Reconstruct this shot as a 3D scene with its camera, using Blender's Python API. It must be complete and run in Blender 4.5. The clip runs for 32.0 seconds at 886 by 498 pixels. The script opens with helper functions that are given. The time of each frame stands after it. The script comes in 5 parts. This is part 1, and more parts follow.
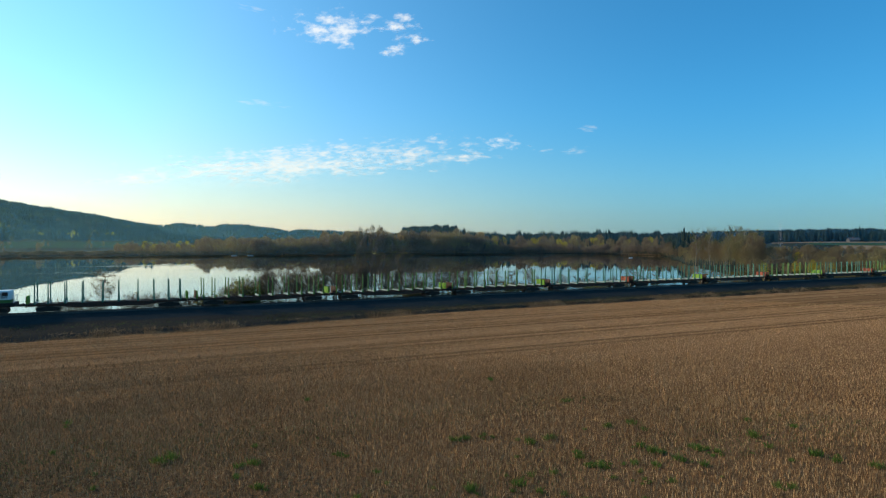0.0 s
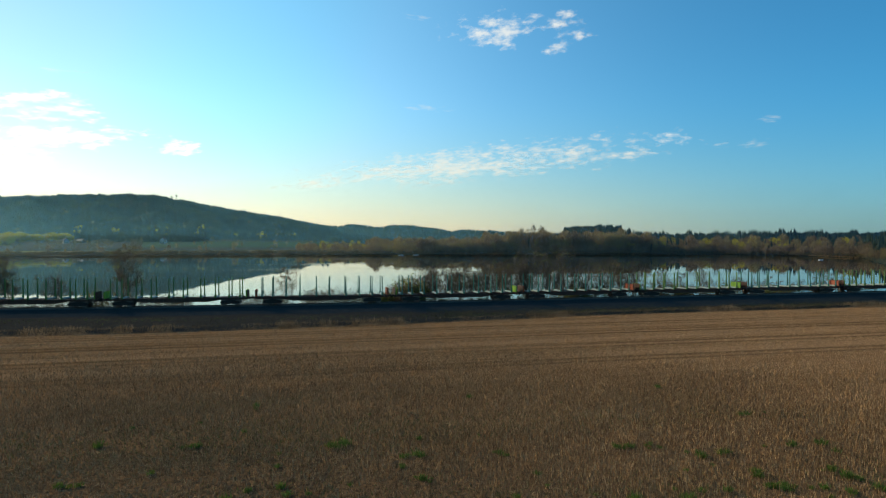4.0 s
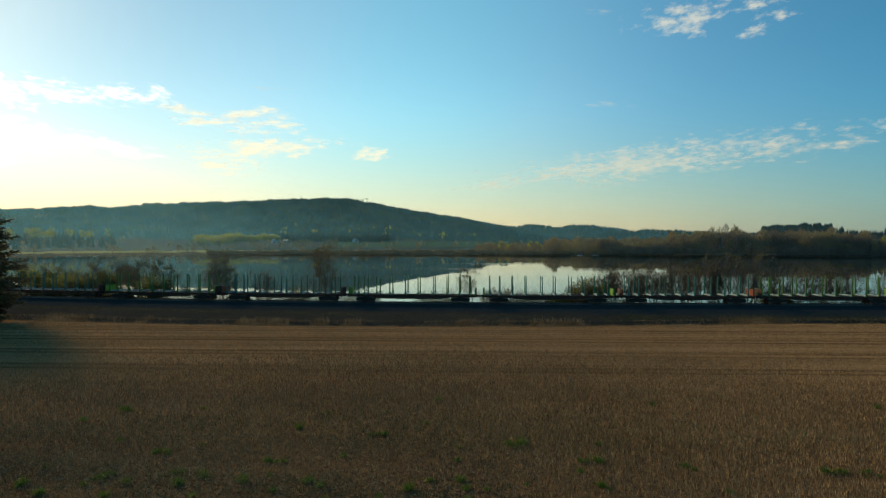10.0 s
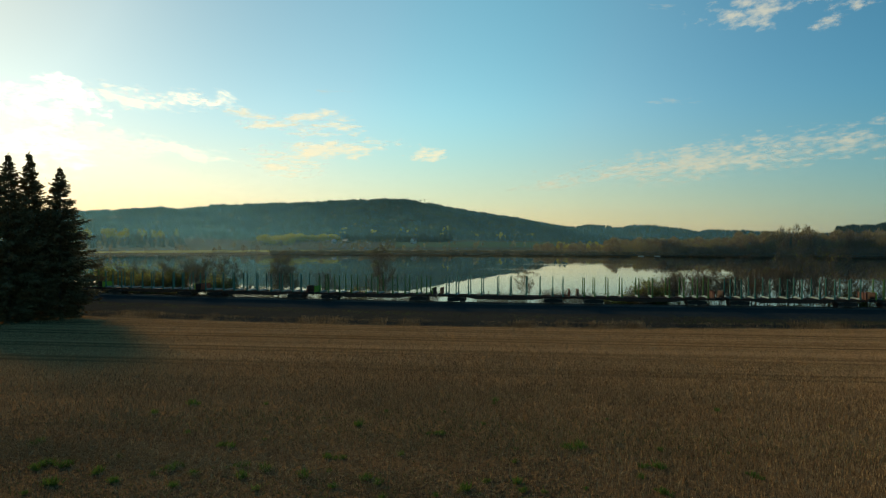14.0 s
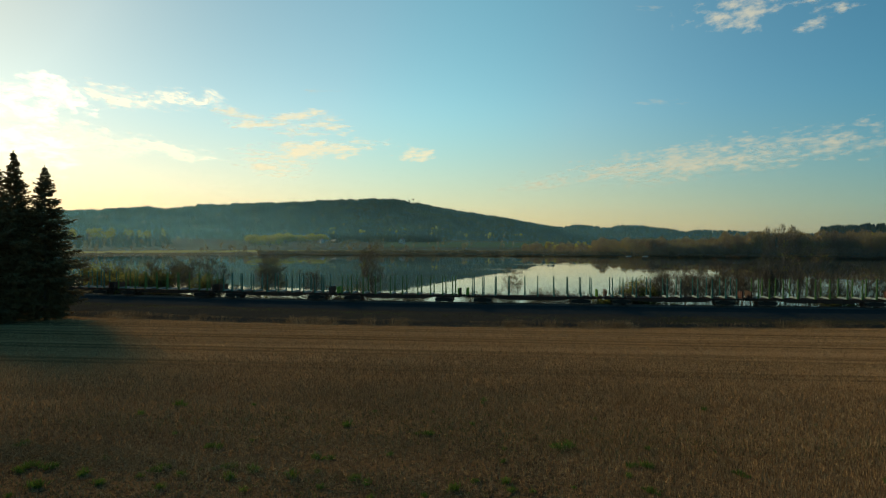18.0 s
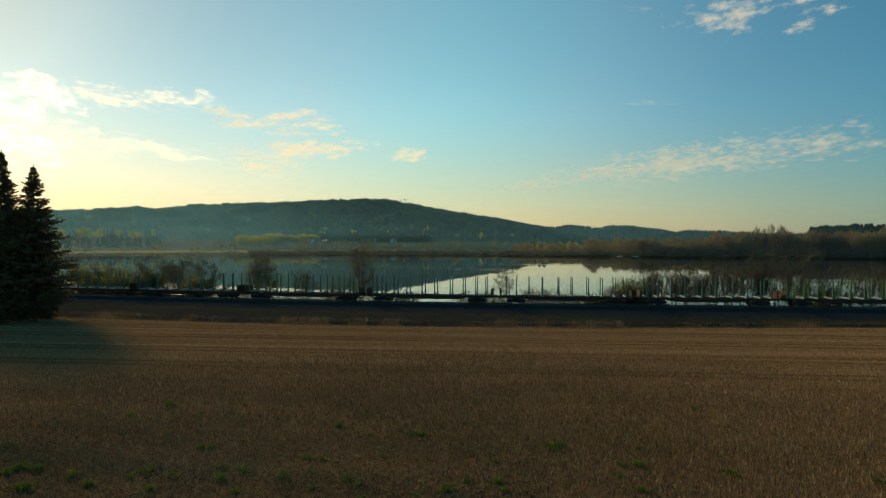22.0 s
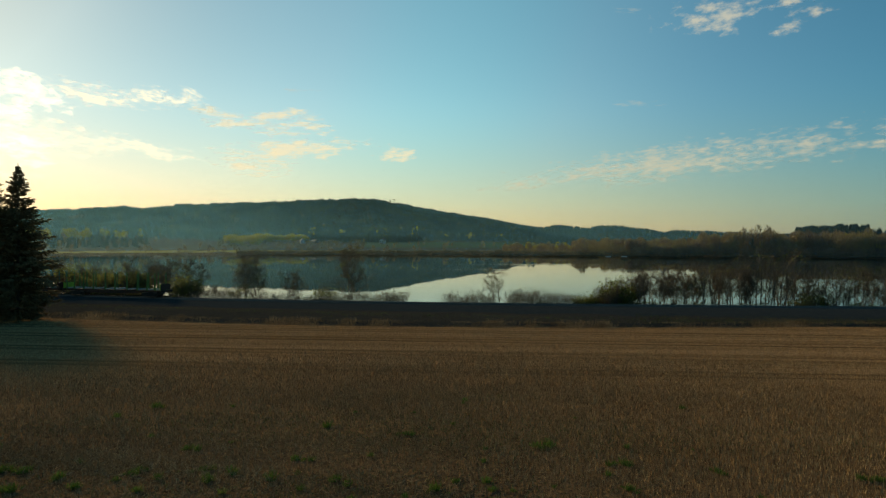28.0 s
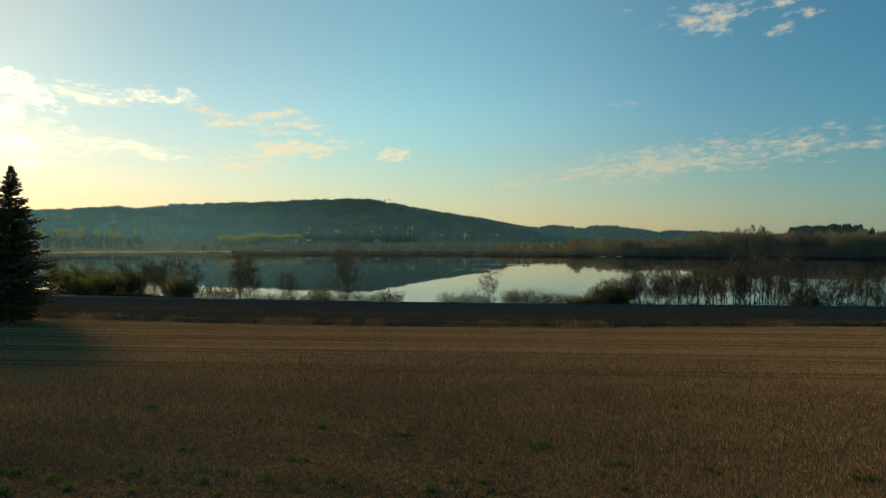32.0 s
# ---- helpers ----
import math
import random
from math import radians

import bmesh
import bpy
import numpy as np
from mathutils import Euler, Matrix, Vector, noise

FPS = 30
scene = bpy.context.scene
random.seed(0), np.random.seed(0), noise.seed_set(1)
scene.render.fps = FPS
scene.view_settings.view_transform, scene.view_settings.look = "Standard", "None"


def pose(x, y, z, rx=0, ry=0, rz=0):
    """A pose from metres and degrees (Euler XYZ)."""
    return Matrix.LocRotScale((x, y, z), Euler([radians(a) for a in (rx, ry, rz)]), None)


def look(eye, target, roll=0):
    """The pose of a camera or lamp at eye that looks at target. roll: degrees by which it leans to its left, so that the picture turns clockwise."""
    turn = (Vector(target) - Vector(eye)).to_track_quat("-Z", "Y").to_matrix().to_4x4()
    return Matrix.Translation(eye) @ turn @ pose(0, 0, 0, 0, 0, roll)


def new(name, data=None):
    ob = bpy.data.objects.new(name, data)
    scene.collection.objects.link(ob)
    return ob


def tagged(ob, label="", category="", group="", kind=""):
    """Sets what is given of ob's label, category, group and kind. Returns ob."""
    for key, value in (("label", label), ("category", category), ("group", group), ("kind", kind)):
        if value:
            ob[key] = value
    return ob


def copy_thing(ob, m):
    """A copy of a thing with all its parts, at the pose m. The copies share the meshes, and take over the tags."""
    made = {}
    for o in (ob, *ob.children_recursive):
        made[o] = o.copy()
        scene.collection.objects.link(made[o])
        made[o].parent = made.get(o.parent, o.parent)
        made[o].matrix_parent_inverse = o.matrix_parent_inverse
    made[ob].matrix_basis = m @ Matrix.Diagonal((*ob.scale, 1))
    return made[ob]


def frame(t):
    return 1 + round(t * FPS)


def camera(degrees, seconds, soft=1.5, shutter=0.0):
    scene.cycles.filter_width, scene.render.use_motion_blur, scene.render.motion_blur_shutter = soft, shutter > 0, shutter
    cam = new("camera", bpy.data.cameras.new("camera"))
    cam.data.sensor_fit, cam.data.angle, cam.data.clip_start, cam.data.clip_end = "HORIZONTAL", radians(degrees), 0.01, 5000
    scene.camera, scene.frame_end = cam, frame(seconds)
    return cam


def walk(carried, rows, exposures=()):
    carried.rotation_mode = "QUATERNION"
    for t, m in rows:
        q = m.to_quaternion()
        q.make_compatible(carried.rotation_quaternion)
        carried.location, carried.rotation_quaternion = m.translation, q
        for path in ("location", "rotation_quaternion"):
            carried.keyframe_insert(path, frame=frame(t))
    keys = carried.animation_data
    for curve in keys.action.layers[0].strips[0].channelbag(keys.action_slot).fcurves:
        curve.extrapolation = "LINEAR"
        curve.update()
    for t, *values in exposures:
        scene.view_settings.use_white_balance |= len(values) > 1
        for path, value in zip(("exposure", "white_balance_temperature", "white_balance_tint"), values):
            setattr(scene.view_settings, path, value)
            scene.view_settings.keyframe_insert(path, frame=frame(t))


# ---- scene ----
# World: the railway runs along x, its foot of perpendicular from the eye at y = 98.5; the stubble field lies at z = 0.
EYE_Z = 10.86
RAIL_Z = 1.66
WATER_Z = -1.35
cam = camera(67.8, 32.0, 1.2)
PAN = [
    (0.0, -27.50, -0.71, 0.05),
    (0.5, -25.35, -0.71, 0.04),
    (1.0, -23.49, -0.71, 0.04),
    (1.5, -21.60, -0.71, 0.03),
    (2.0, -20.00, -0.70, 0.02),
    (2.5, -18.52, -0.70, 0.01),
    (3.0, -16.87, -0.69, 0.01),
    (3.5, -15.32, -0.69, 0.01),
    (4.0, -13.57, -0.69, 0.01),
    (4.5, -11.87, -0.69, 0.01),
    (6.5, -5.53, -0.69, 0.01),
    (7.0, -4.40, -0.69, 0.01),
    (7.5, -3.49, -0.69, 0.01),
    (8.0, -2.16, -0.68, 0.00),
    (8.5, -1.17, -0.68, -0.00),
    (9.0, -0.08, -0.68, -0.01),
    (9.5, 0.93, -0.68, -0.01),
    (10.0, 1.83, -0.68, -0.01),
    (10.5, 2.90, -0.68, -0.02),
    (11.0, 4.01, -0.68, -0.02),
    (11.5, 5.03, -0.68, -0.02),
    (12.0, 5.70, -0.68, -0.03),
    (12.5, 6.30, -0.67, -0.04),
    (13.0, 6.75, -0.67, -0.05),
    (13.5, 6.92, -0.67, -0.06),
    (14.0, 6.82, -0.66, -0.07),
    (14.5, 6.64, -0.66, -0.08),
    (16.5, 6.14, -0.66, -0.08),
    (17.0, 6.03, -0.65, -0.09),
    (17.5, 5.93, -0.65, -0.09),
    (18.0, 5.84, -0.65, -0.10),
    (18.5, 5.74, -0.65, -0.10),
    (19.0, 5.64, -0.65, -0.10),
    (19.5, 5.55, -0.65, -0.10),
    (20.0, 5.45, -0.64, -0.10),
    (20.5, 5.36, -0.64, -0.11),
    (21.0, 5.28, -0.64, -0.11),
    (21.5, 5.19, -0.64, -0.11),
    (22.0, 5.11, -0.64, -0.11),
    (22.5, 5.03, -0.64, -0.11),
    (23.0, 4.94, -0.64, -0.10),
    (23.5, 4.86, -0.64, -0.11),
    (24.0, 4.78, -0.64, -0.10),
    (24.5, 4.70, -0.64, -0.11),
    (25.0, 4.62, -0.64, -0.11),
    (25.5, 4.47, -0.64, -0.11),
    (27.5, 4.32, -0.63, -0.11),
    (28.0, 4.17, -0.63, -0.12),
    (28.5, 4.10, -0.63, -0.11),
    (29.0, 4.05, -0.63, -0.11),
    (29.5, 4.01, -0.63, -0.11),
    (30.0, 3.95, -0.63, -0.11),
    (30.5, 3.89, -0.63, -0.10),
    (31.0, 3.82, -0.63, -0.10),
    (31.5, 3.77, -0.63, -0.10),
    (32.0, 3.74, -0.63, -0.11),
]
EXPOSURES = [(0.0, 0.50, 6850, 5), (4.0, 0.34, 7250, 3), (9.0, 0.03, 7800, -2), (13.0, -0.14, 8600, -4), (23.0, -0.27, 9350, -2), (32.0, -0.31, 9250, -2)]
walk(cam, [(t, pose(0, 0, EYE_Z, 90 + pitch, lean, turn)) for t, turn, pitch, lean in PAN], EXPOSURES)

# ---- light ----
SUN_SIDE, SUN_UP = 47.5, 23.5      # degrees to the left of the y axis, degrees above the horizon
world = bpy.data.worlds.new("sky")
scene.world = world
world.use_nodes = True
wn, wl = world.node_tree.nodes, world.node_tree.links
sky = wn.new("ShaderNodeTexSky")
sky.sky_type = "NISHITA"
sky.sun_disc = False
sky.sun_elevation = radians(SUN_UP)
sky.sun_rotation = radians(-SUN_SIDE)
sky.altitude, sky.air_density, sky.dust_density, sky.ozone_density = 100, 0.9, 0.48, 4.0
vivid = wn.new("ShaderNodeHueSaturation")
vivid.inputs["Saturation"].default_value = 1.2
wl.new(sky.outputs["Color"], vivid.inputs["Color"])
vivid.inputs["Hue"].default_value = 0.487
flat_blue = wn.new("ShaderNodeMix")          # flat blue mixed in to even out the sky's gradient
flat_blue.data_type = "RGBA"
flat_blue.inputs["Factor"].default_value = 0.2
flat_blue.inputs["B"].default_value = (0.6, 1.75, 3.0, 1)
wl.new(vivid.outputs["Color"], flat_blue.inputs["A"])
# low sky tinted warm towards the sun, cool away from it, least high up
ray = wn.new("ShaderNodeTexCoord")
apart_ = wn.new("ShaderNodeSeparateXYZ")
wl.new(ray.outputs["Generated"], apart_.inputs["Vector"])
low_air = wn.new("ShaderNodeMapRange")
low_air.interpolation_type = "SMOOTHERSTEP"
for socket, value in zip(("From Min", "From Max", "To Min", "To Max"), (-0.02, 0.24, 1.0, 0.0)):
    low_air.inputs[socket].default_value = value
wl.new(apart_.outputs["Z"], low_air.inputs["Value"])
low_tint = wn.new("ShaderNodeMix")
low_tint.data_type, low_tint.blend_type = "RGBA", "MULTIPLY"
towards = wn.new("ShaderNodeVectorMath")
towards.operation = "DOT_PRODUCT"
towards.inputs[1].default_value = (-math.sin(radians(SUN_SIDE)), math.cos(radians(SUN_SIDE)), 0)
wl.new(ray.outputs["Generated"], towards.inputs[0])
sunward = wn.new("ShaderNodeMapRange")
sunward.interpolation_type = "SMOOTHERSTEP"
for socket, value in zip(("From Min", "From Max", "To Min", "To Max"), (-0.3, 0.75, 0.0, 1.0)):
    sunward.inputs[socket].default_value = value
wl.new(towards.outputs["Value"], sunward.inputs["Value"])
tone = wn.new("ShaderNodeMix")
tone.data_type = "RGBA"
tone.inputs["A"].default_value = (0.80, 0.90, 0.98, 1)
tone.inputs["B"].default_value = (1.22, 1.0, 0.80, 1)
wl.new(sunward.outputs["Result"], tone.inputs["Factor"])
wl.new(tone.outputs["Result"], low_tint.inputs["B"])
wl.new(low_air.outputs["Result"], low_tint.inputs["Factor"])
wl.new(flat_blue.outputs["Result"], low_tint.inputs["A"])
side = wn.new("ShaderNodeMix")
side.data_type = "RGBA"
side.inputs["A"].default_value = (0.72, 0.82, 0.90, 1)
side.inputs["B"].default_value = (1.07, 1.09, 1.08, 1)
wl.new(sunward.outputs["Result"], side.inputs["Factor"])
deep = wn.new("ShaderNodeMix")
deep.data_type, deep.blend_type = "RGBA", "MULTIPLY"
deep.inputs["Factor"].default_value = 1.0
wl.new(low_tint.outputs["Result"], deep.inputs["A"])
wl.new(side.outputs["Result"], deep.inputs["B"])
# fitted sky tint: paler towards the sun, deep blue square to it, less low down
from_sun = wn.new("ShaderNodeVectorMath")
from_sun.operation = "DOT_PRODUCT"
from_sun.inputs[1].default_value = (-math.sin(radians(SUN_SIDE)) * math.cos(radians(SUN_UP)), math.cos(radians(SUN_SIDE)) * math.cos(radians(SUN_UP)), math.sin(radians(SUN_UP)))
wl.new(ray.outputs["Generated"], from_sun.inputs[0])
turned = wn.new("ShaderNodeMapRange")
for socket, value in zip(("From Min", "From Max", "To Min", "To Max"), (-1.0, 1.0, 0.0, 1.0)):
    turned.inputs[socket].default_value = value
wl.new(from_sun.outputs["Value"], turned.inputs["Value"])


def scatter(stops):
    """Tint over the angle from the sun: (cosine, colour), held at 0.7 of its strength."""
    r = wn.new("ShaderNodeValToRGB")
    r.color_ramp.interpolation = "B_SPLINE"
    while len(r.color_ramp.elements) < len(stops):
        r.color_ramp.elements.new(0.5)
    for e, (c, tint) in zip(r.color_ramp.elements, stops):
        e.position, e.color = (c + 1) / 2, (*(0.7 * v for v in tint), 1)
    wl.new(turned.outputs["Result"], r.inputs["Fac"])
    return r.outputs["Color"]


aloft = scatter([(-1, (0.75, 1.0, 1.1)), (-0.3, (0.56, 0.97, 1.1)), (0.0, (0.56, 0.99, 1.12)), (0.25, (0.76, 0.99, 1.09)), (0.45, (1.03, 1.04, 1.11)), (0.60, (1.42, 1.22, 1.20)),
                 (0.75, (1.74, 1.40, 1.29)), (0.88, (1.28, 1.17, 1.12)), (0.97, (0.92, 0.90, 0.90)), (1.0, (0.62, 0.6, 0.6))])
below = scatter([(-1, (0.75, 0.92, 0.97)), (-0.06, (0.74, 0.94, 0.96)), (0.32, (0.97, 0.86, 0.88)), (0.64, (1.05, 0.93, 0.93)), (0.84, (0.99, 0.86, 0.87)), (0.94, (0.90, 0.77, 0.80)), (1.0, (0.65, 0.6, 0.6))])
layer = wn.new("ShaderNodeMapRange")
layer.interpolation_type = "SMOOTHSTEP"
for socket, value in zip(("From Min", "From Max", "To Min", "To Max"), (0.02, 0.21, 0.0, 1.0)):
    layer.inputs[socket].default_value = value
wl.new(apart_.outputs["Z"], layer.inputs["Value"])
angle_tint = wn.new("ShaderNodeMix")
angle_tint.data_type = "RGBA"
wl.new(layer.outputs["Result"], angle_tint.inputs["Factor"])
wl.new(below, angle_tint.inputs["A"])
wl.new(aloft, angle_tint.inputs["B"])
tinted_sky = wn.new("ShaderNodeMix")
tinted_sky.data_type, tinted_sky.blend_type = "RGBA", "MULTIPLY"
tinted_sky.inputs["Factor"].default_value = 1.0
wl.new(deep.outputs["Result"], tinted_sky.inputs["A"])
wl.new(angle_tint.outputs["Result"], tinted_sky.inputs["B"])
wl.new(tinted_sky.outputs["Result"], wn["Background"].inputs["Color"])
wn["Background"].inputs["Strength"].default_value = 0.138 / 0.7
sun = new("sun", bpy.data.lights.new("sun", "SUN"))
sun.data.energy, sun.data.angle, sun.data.color = 3.0, radians(9.0), (1.0, 0.80, 0.58)
sun.matrix_world = look((0, 0, 60), (60 * math.sin(radians(SUN_SIDE)), -60 * math.cos(radians(SUN_SIDE)), 60 - 60 * math.tan(radians(SUN_UP))))


# ---- materials ----
class Shader:
    """A node material, with short calls for the usual nodes."""

    def __init__(self, name, rough=0.8, metal=0.0, spec=0.3):
        self.m = bpy.data.materials.new(name)
        self.m.use_nodes = True
        self.n, self.l = self.m.node_tree.nodes, self.m.node_tree.links
        self.b = self.n["Principled BSDF"]
        self.b.inputs["Roughness"].default_value = rough
        self.b.inputs["Metallic"].default_value = metal
        self.b.inputs["Specular IOR Level"].default_value = spec
        self.place = self.n.new("ShaderNodeNewGeometry").outputs["Position"]

    def wire(self, value, socket):
        if hasattr(value, "is_output"):
            self.l.new(value, socket)
        else:
            socket.default_value = value

    def noise(self, scale, stretch=(1, 1, 1), detail=4.0, rough=0.55, place=None):
        at = self.n.new("ShaderNodeMapping")
        at.inputs["Scale"].default_value = stretch
        self.l.new(place or self.place, at.inputs["Vector"])
        t = self.n.new("ShaderNodeTexNoise")
        t.inputs["Scale"].default_value, t.inputs["Detail"].default_value, t.inputs["Roughness"].default_value = scale, detail, rough
        self.l.new(at.outputs["Vector"], t.inputs["Vector"])
        return t.outputs["Fac"]

    def ramp(self, fac, stops):
        r = self.n.new("ShaderNodeValToRGB")
        while len(r.color_ramp.elements) < len(stops):
            r.color_ramp.elements.new(0.5)
        for e, (at, c) in zip(r.color_ramp.elements, stops):
            e.position, e.color = at, (*c, 1) if len(c) == 3 else c
        self.wire(fac, r.inputs["Fac"])
        return r.outputs["Color"]

    def span(self, fac, a, b, lo=0.0, hi=1.0):
        r = self.n.new("ShaderNodeMapRange")
        r.interpolation_type = "SMOOTHSTEP"
        for i, v in enumerate((fac, a, b, lo, hi)):
            self.wire(v, r.inputs[i])
        return r.outputs["Result"]

    def mix(self, fac, a, b, how="MIX"):
        x = self.n.new("ShaderNodeMix")
        x.data_type, x.blend_type = "RGBA", how
        self.wire(fac, x.inputs["Factor"])
        self.wire((*a, 1) if isinstance(a, tuple) else a, x.inputs["A"])
        self.wire((*b, 1) if isinstance(b, tuple) else b, x.inputs["B"])
        return x.outputs["Result"]

    def maths(self, how, a, b=0.0):
        x = self.n.new("ShaderNodeMath")
        x.operation = how
        self.wire(a, x.inputs[0])
        self.wire(b, x.inputs[1])
        return x.outputs["Value"]

    def island(self):
        return self.n.new("ShaderNodeNewGeometry").outputs["Random Per Island"]

    def object_random(self):
        return self.n.new("ShaderNodeObjectInfo").outputs["Random"]

    def colour(self, value):
        self.wire((*value, 1) if isinstance(value, tuple) else value, self.b.inputs["Base Color"])
        return self

    def rough(self, value):
        self.wire(value, self.b.inputs["Roughness"])
        return self

    def bump(self, height, far=0.02, strength=0.5):
        u = self.n.new("ShaderNodeBump")
        u.inputs["Distance"].default_value, u.inputs["Strength"].default_value = far, strength
        self.wire(height, u.inputs["Height"])
        self.l.new(u.outputs["Normal"], self.b.inputs["Normal"])
        return self

    def leafy(self, colour, share):
        """Lets light through thin blades and leaves."""
        t = self.n.new("ShaderNodeBsdfTranslucent")
        self.wire((*colour, 1) if isinstance(colour, tuple) else colour, t.inputs["Color"])
        x = self.n.new("ShaderNodeMixShader")
        x.inputs["Fac"].default_value = share
        out = self.n["Material Output"]
        self.l.new(self.b.outputs["BSDF"], x.inputs[1])
        self.l.new(t.outputs["BSDF"], x.inputs[2])
        self.l.new(x.outputs["Shader"], out.inputs["Surface"])
        return self


def varied(name, a, b, scale=1.0, rough=0.8, metal=0.0, spec=0.3, far=0.01, stretch=(1, 1, 1)):
    """A surface that wanders between two colours, coarse and fine, with a little relief."""
    s = Shader(name, rough, metal, spec)
    coarse, fine = s.noise(scale, stretch), s.noise(scale * 9, stretch, 6, 0.65)
    s.colour(s.mix(s.maths("ADD", s.maths("MULTIPLY", coarse, 0.6), s.maths("MULTIPLY", fine, 0.4)), a, b))
    return s.bump(fine, far).m


def growth(name, tones, share=0.35, rough=0.8, spec=0.2, patchy=0.58, lot=0.085):
    """Leaves, needles, twigs or blades: each piece takes its own tone."""
    s = Shader(name, rough, 0.0, spec)
    patch = s.noise(lot, (1, 1, 0.25), detail=3)
    fac = s.maths("ADD", s.maths("MULTIPLY", s.island(), 1 - patchy), s.maths("MULTIPLY", s.span(patch, 0.34, 0.66), patchy))
    c = s.ramp(fac, [(i / (len(tones) - 1), t) for i, t in enumerate(tones)])
    s.colour(c)
    return s.leafy(c, share).m if share else s.m


def field_material():
    s = Shader("stubble_soil", 1.0, 0.0, 0.0)
    rows_ = s.noise(1.0, (0.012, 1.1, 1), 3)
    bands = s.noise(1.0, (0.003, 0.16, 1), 4, 0.7)
    patches = s.noise(0.05, (0.12, 1.6, 1), 5, 0.6)
    grain = s.noise(7.0, detail=6, rough=0.75)
    apart = s.n.new("ShaderNodeSeparateXYZ")
    s.l.new(s.place, apart.inputs["Vector"])
    tilled = s.span(apart.outputs["Y"], 42.0, 66.0, 0.25, 1.0)
    slant = s.maths("ADD", apart.outputs["Y"], s.maths("MULTIPLY", s.maths("MAXIMUM", s.maths("ADD", apart.outputs["X"], 2.0), 0.0), 1.0))
    bare = s.span(s.maths("ADD", slant, s.maths("MULTIPLY", s.noise(0.12, (0.35, 1.0, 1), 4), 9.0)), 36.0, 52.0, 0.7, 0.0)
    base = s.mix(s.maths("MULTIPLY", s.span(bands, 0.40, 0.60), tilled), (0.27, 0.150, 0.071), (0.40, 0.233, 0.118))
    base = s.mix(s.maths("MULTIPLY", s.span(rows_, 0.45, 0.60), s.maths("MULTIPLY", tilled, 0.5)), base, (0.095, 0.052, 0.020))
    base = s.mix(bare, base, (0.20, 0.118, 0.060))
    base = s.mix(s.maths("MULTIPLY", s.span(patches, 0.48, 0.7), 0.28), base, (0.19, 0.108, 0.047))
    across = s.maths("ADD", apart.outputs["Y"], s.maths("MULTIPLY", apart.outputs["X"], 0.012))
    wander = s.maths("ADD", across, s.maths("MULTIPLY", s.noise(0.03, detail=2), 0.15))
    for lane in (54.8, 56.6, 62.6, 64.4, 71.4, 73.2, 78.6, 80.4):
        off = s.maths("ABSOLUTE", s.maths("SUBTRACT", wander, lane))
        base = s.mix(s.span(off, 0.6, 0.2, 0.0, 0.45), base, (0.045, 0.027, 0.013))
    base = s.mix(s.span(grain, 0.42, 0.62, 0.0, 0.55), base, (0.036, 0.022, 0.012))
    # soil mixed darker towards the eye, to fit the view
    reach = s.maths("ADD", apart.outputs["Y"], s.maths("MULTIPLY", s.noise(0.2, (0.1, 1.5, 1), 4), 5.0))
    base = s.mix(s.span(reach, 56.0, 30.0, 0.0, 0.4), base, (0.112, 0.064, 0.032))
    clods = s.noise(2.2, detail=5, rough=0.7)
    base = s.mix(s.maths("MULTIPLY", s.span(clods, 0.50, 0.62), s.maths("ADD", 0.05, s.maths("MULTIPLY", bare, 0.8))), base, (0.028, 0.018, 0.011))
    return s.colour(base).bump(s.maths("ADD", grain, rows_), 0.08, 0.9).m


def land_material():
    s = Shader("far_land", 1.0, 0.0, 0.03)
    big, mid = s.noise(0.006, detail=4), s.noise(0.05, detail=5)
    c = s.mix(s.span(big, 0.4, 0.6), (0.023, 0.037, 0.029), (0.047, 0.055, 0.039))
    return s.colour(s.mix(s.maths("MULTIPLY", mid, 0.5), c, (0.045, 0.048, 0.028))).bump(mid, 0.4).m


def water_material():
    s = Shader("lake_water", 0.02, 0.0, 0.5)
    s.colour((0.012, 0.022, 0.026))
    s.b.inputs["IOR"].default_value = 1.33
    calm = s.span(s.noise(0.012, (0.2, 1.1, 1), 3, 0.5), 0.52, 0.66)
    s.rough(s.maths("ADD", 0.015, s.maths("MULTIPLY", calm, 0.08)))
    ripple = s.noise(1.6, (0.6, 1.4, 1), 3)
    u = s.n.new("ShaderNodeBump")
    u.inputs["Distance"].default_value = 0.01
    s.wire(s.maths("ADD", 0.02, s.maths("MULTIPLY", calm, 0.45)), u.inputs["Strength"])
    s.wire(ripple, u.inputs["Height"])
    s.l.new(u.outputs["Normal"], s.b.inputs["Normal"])
    return s.m


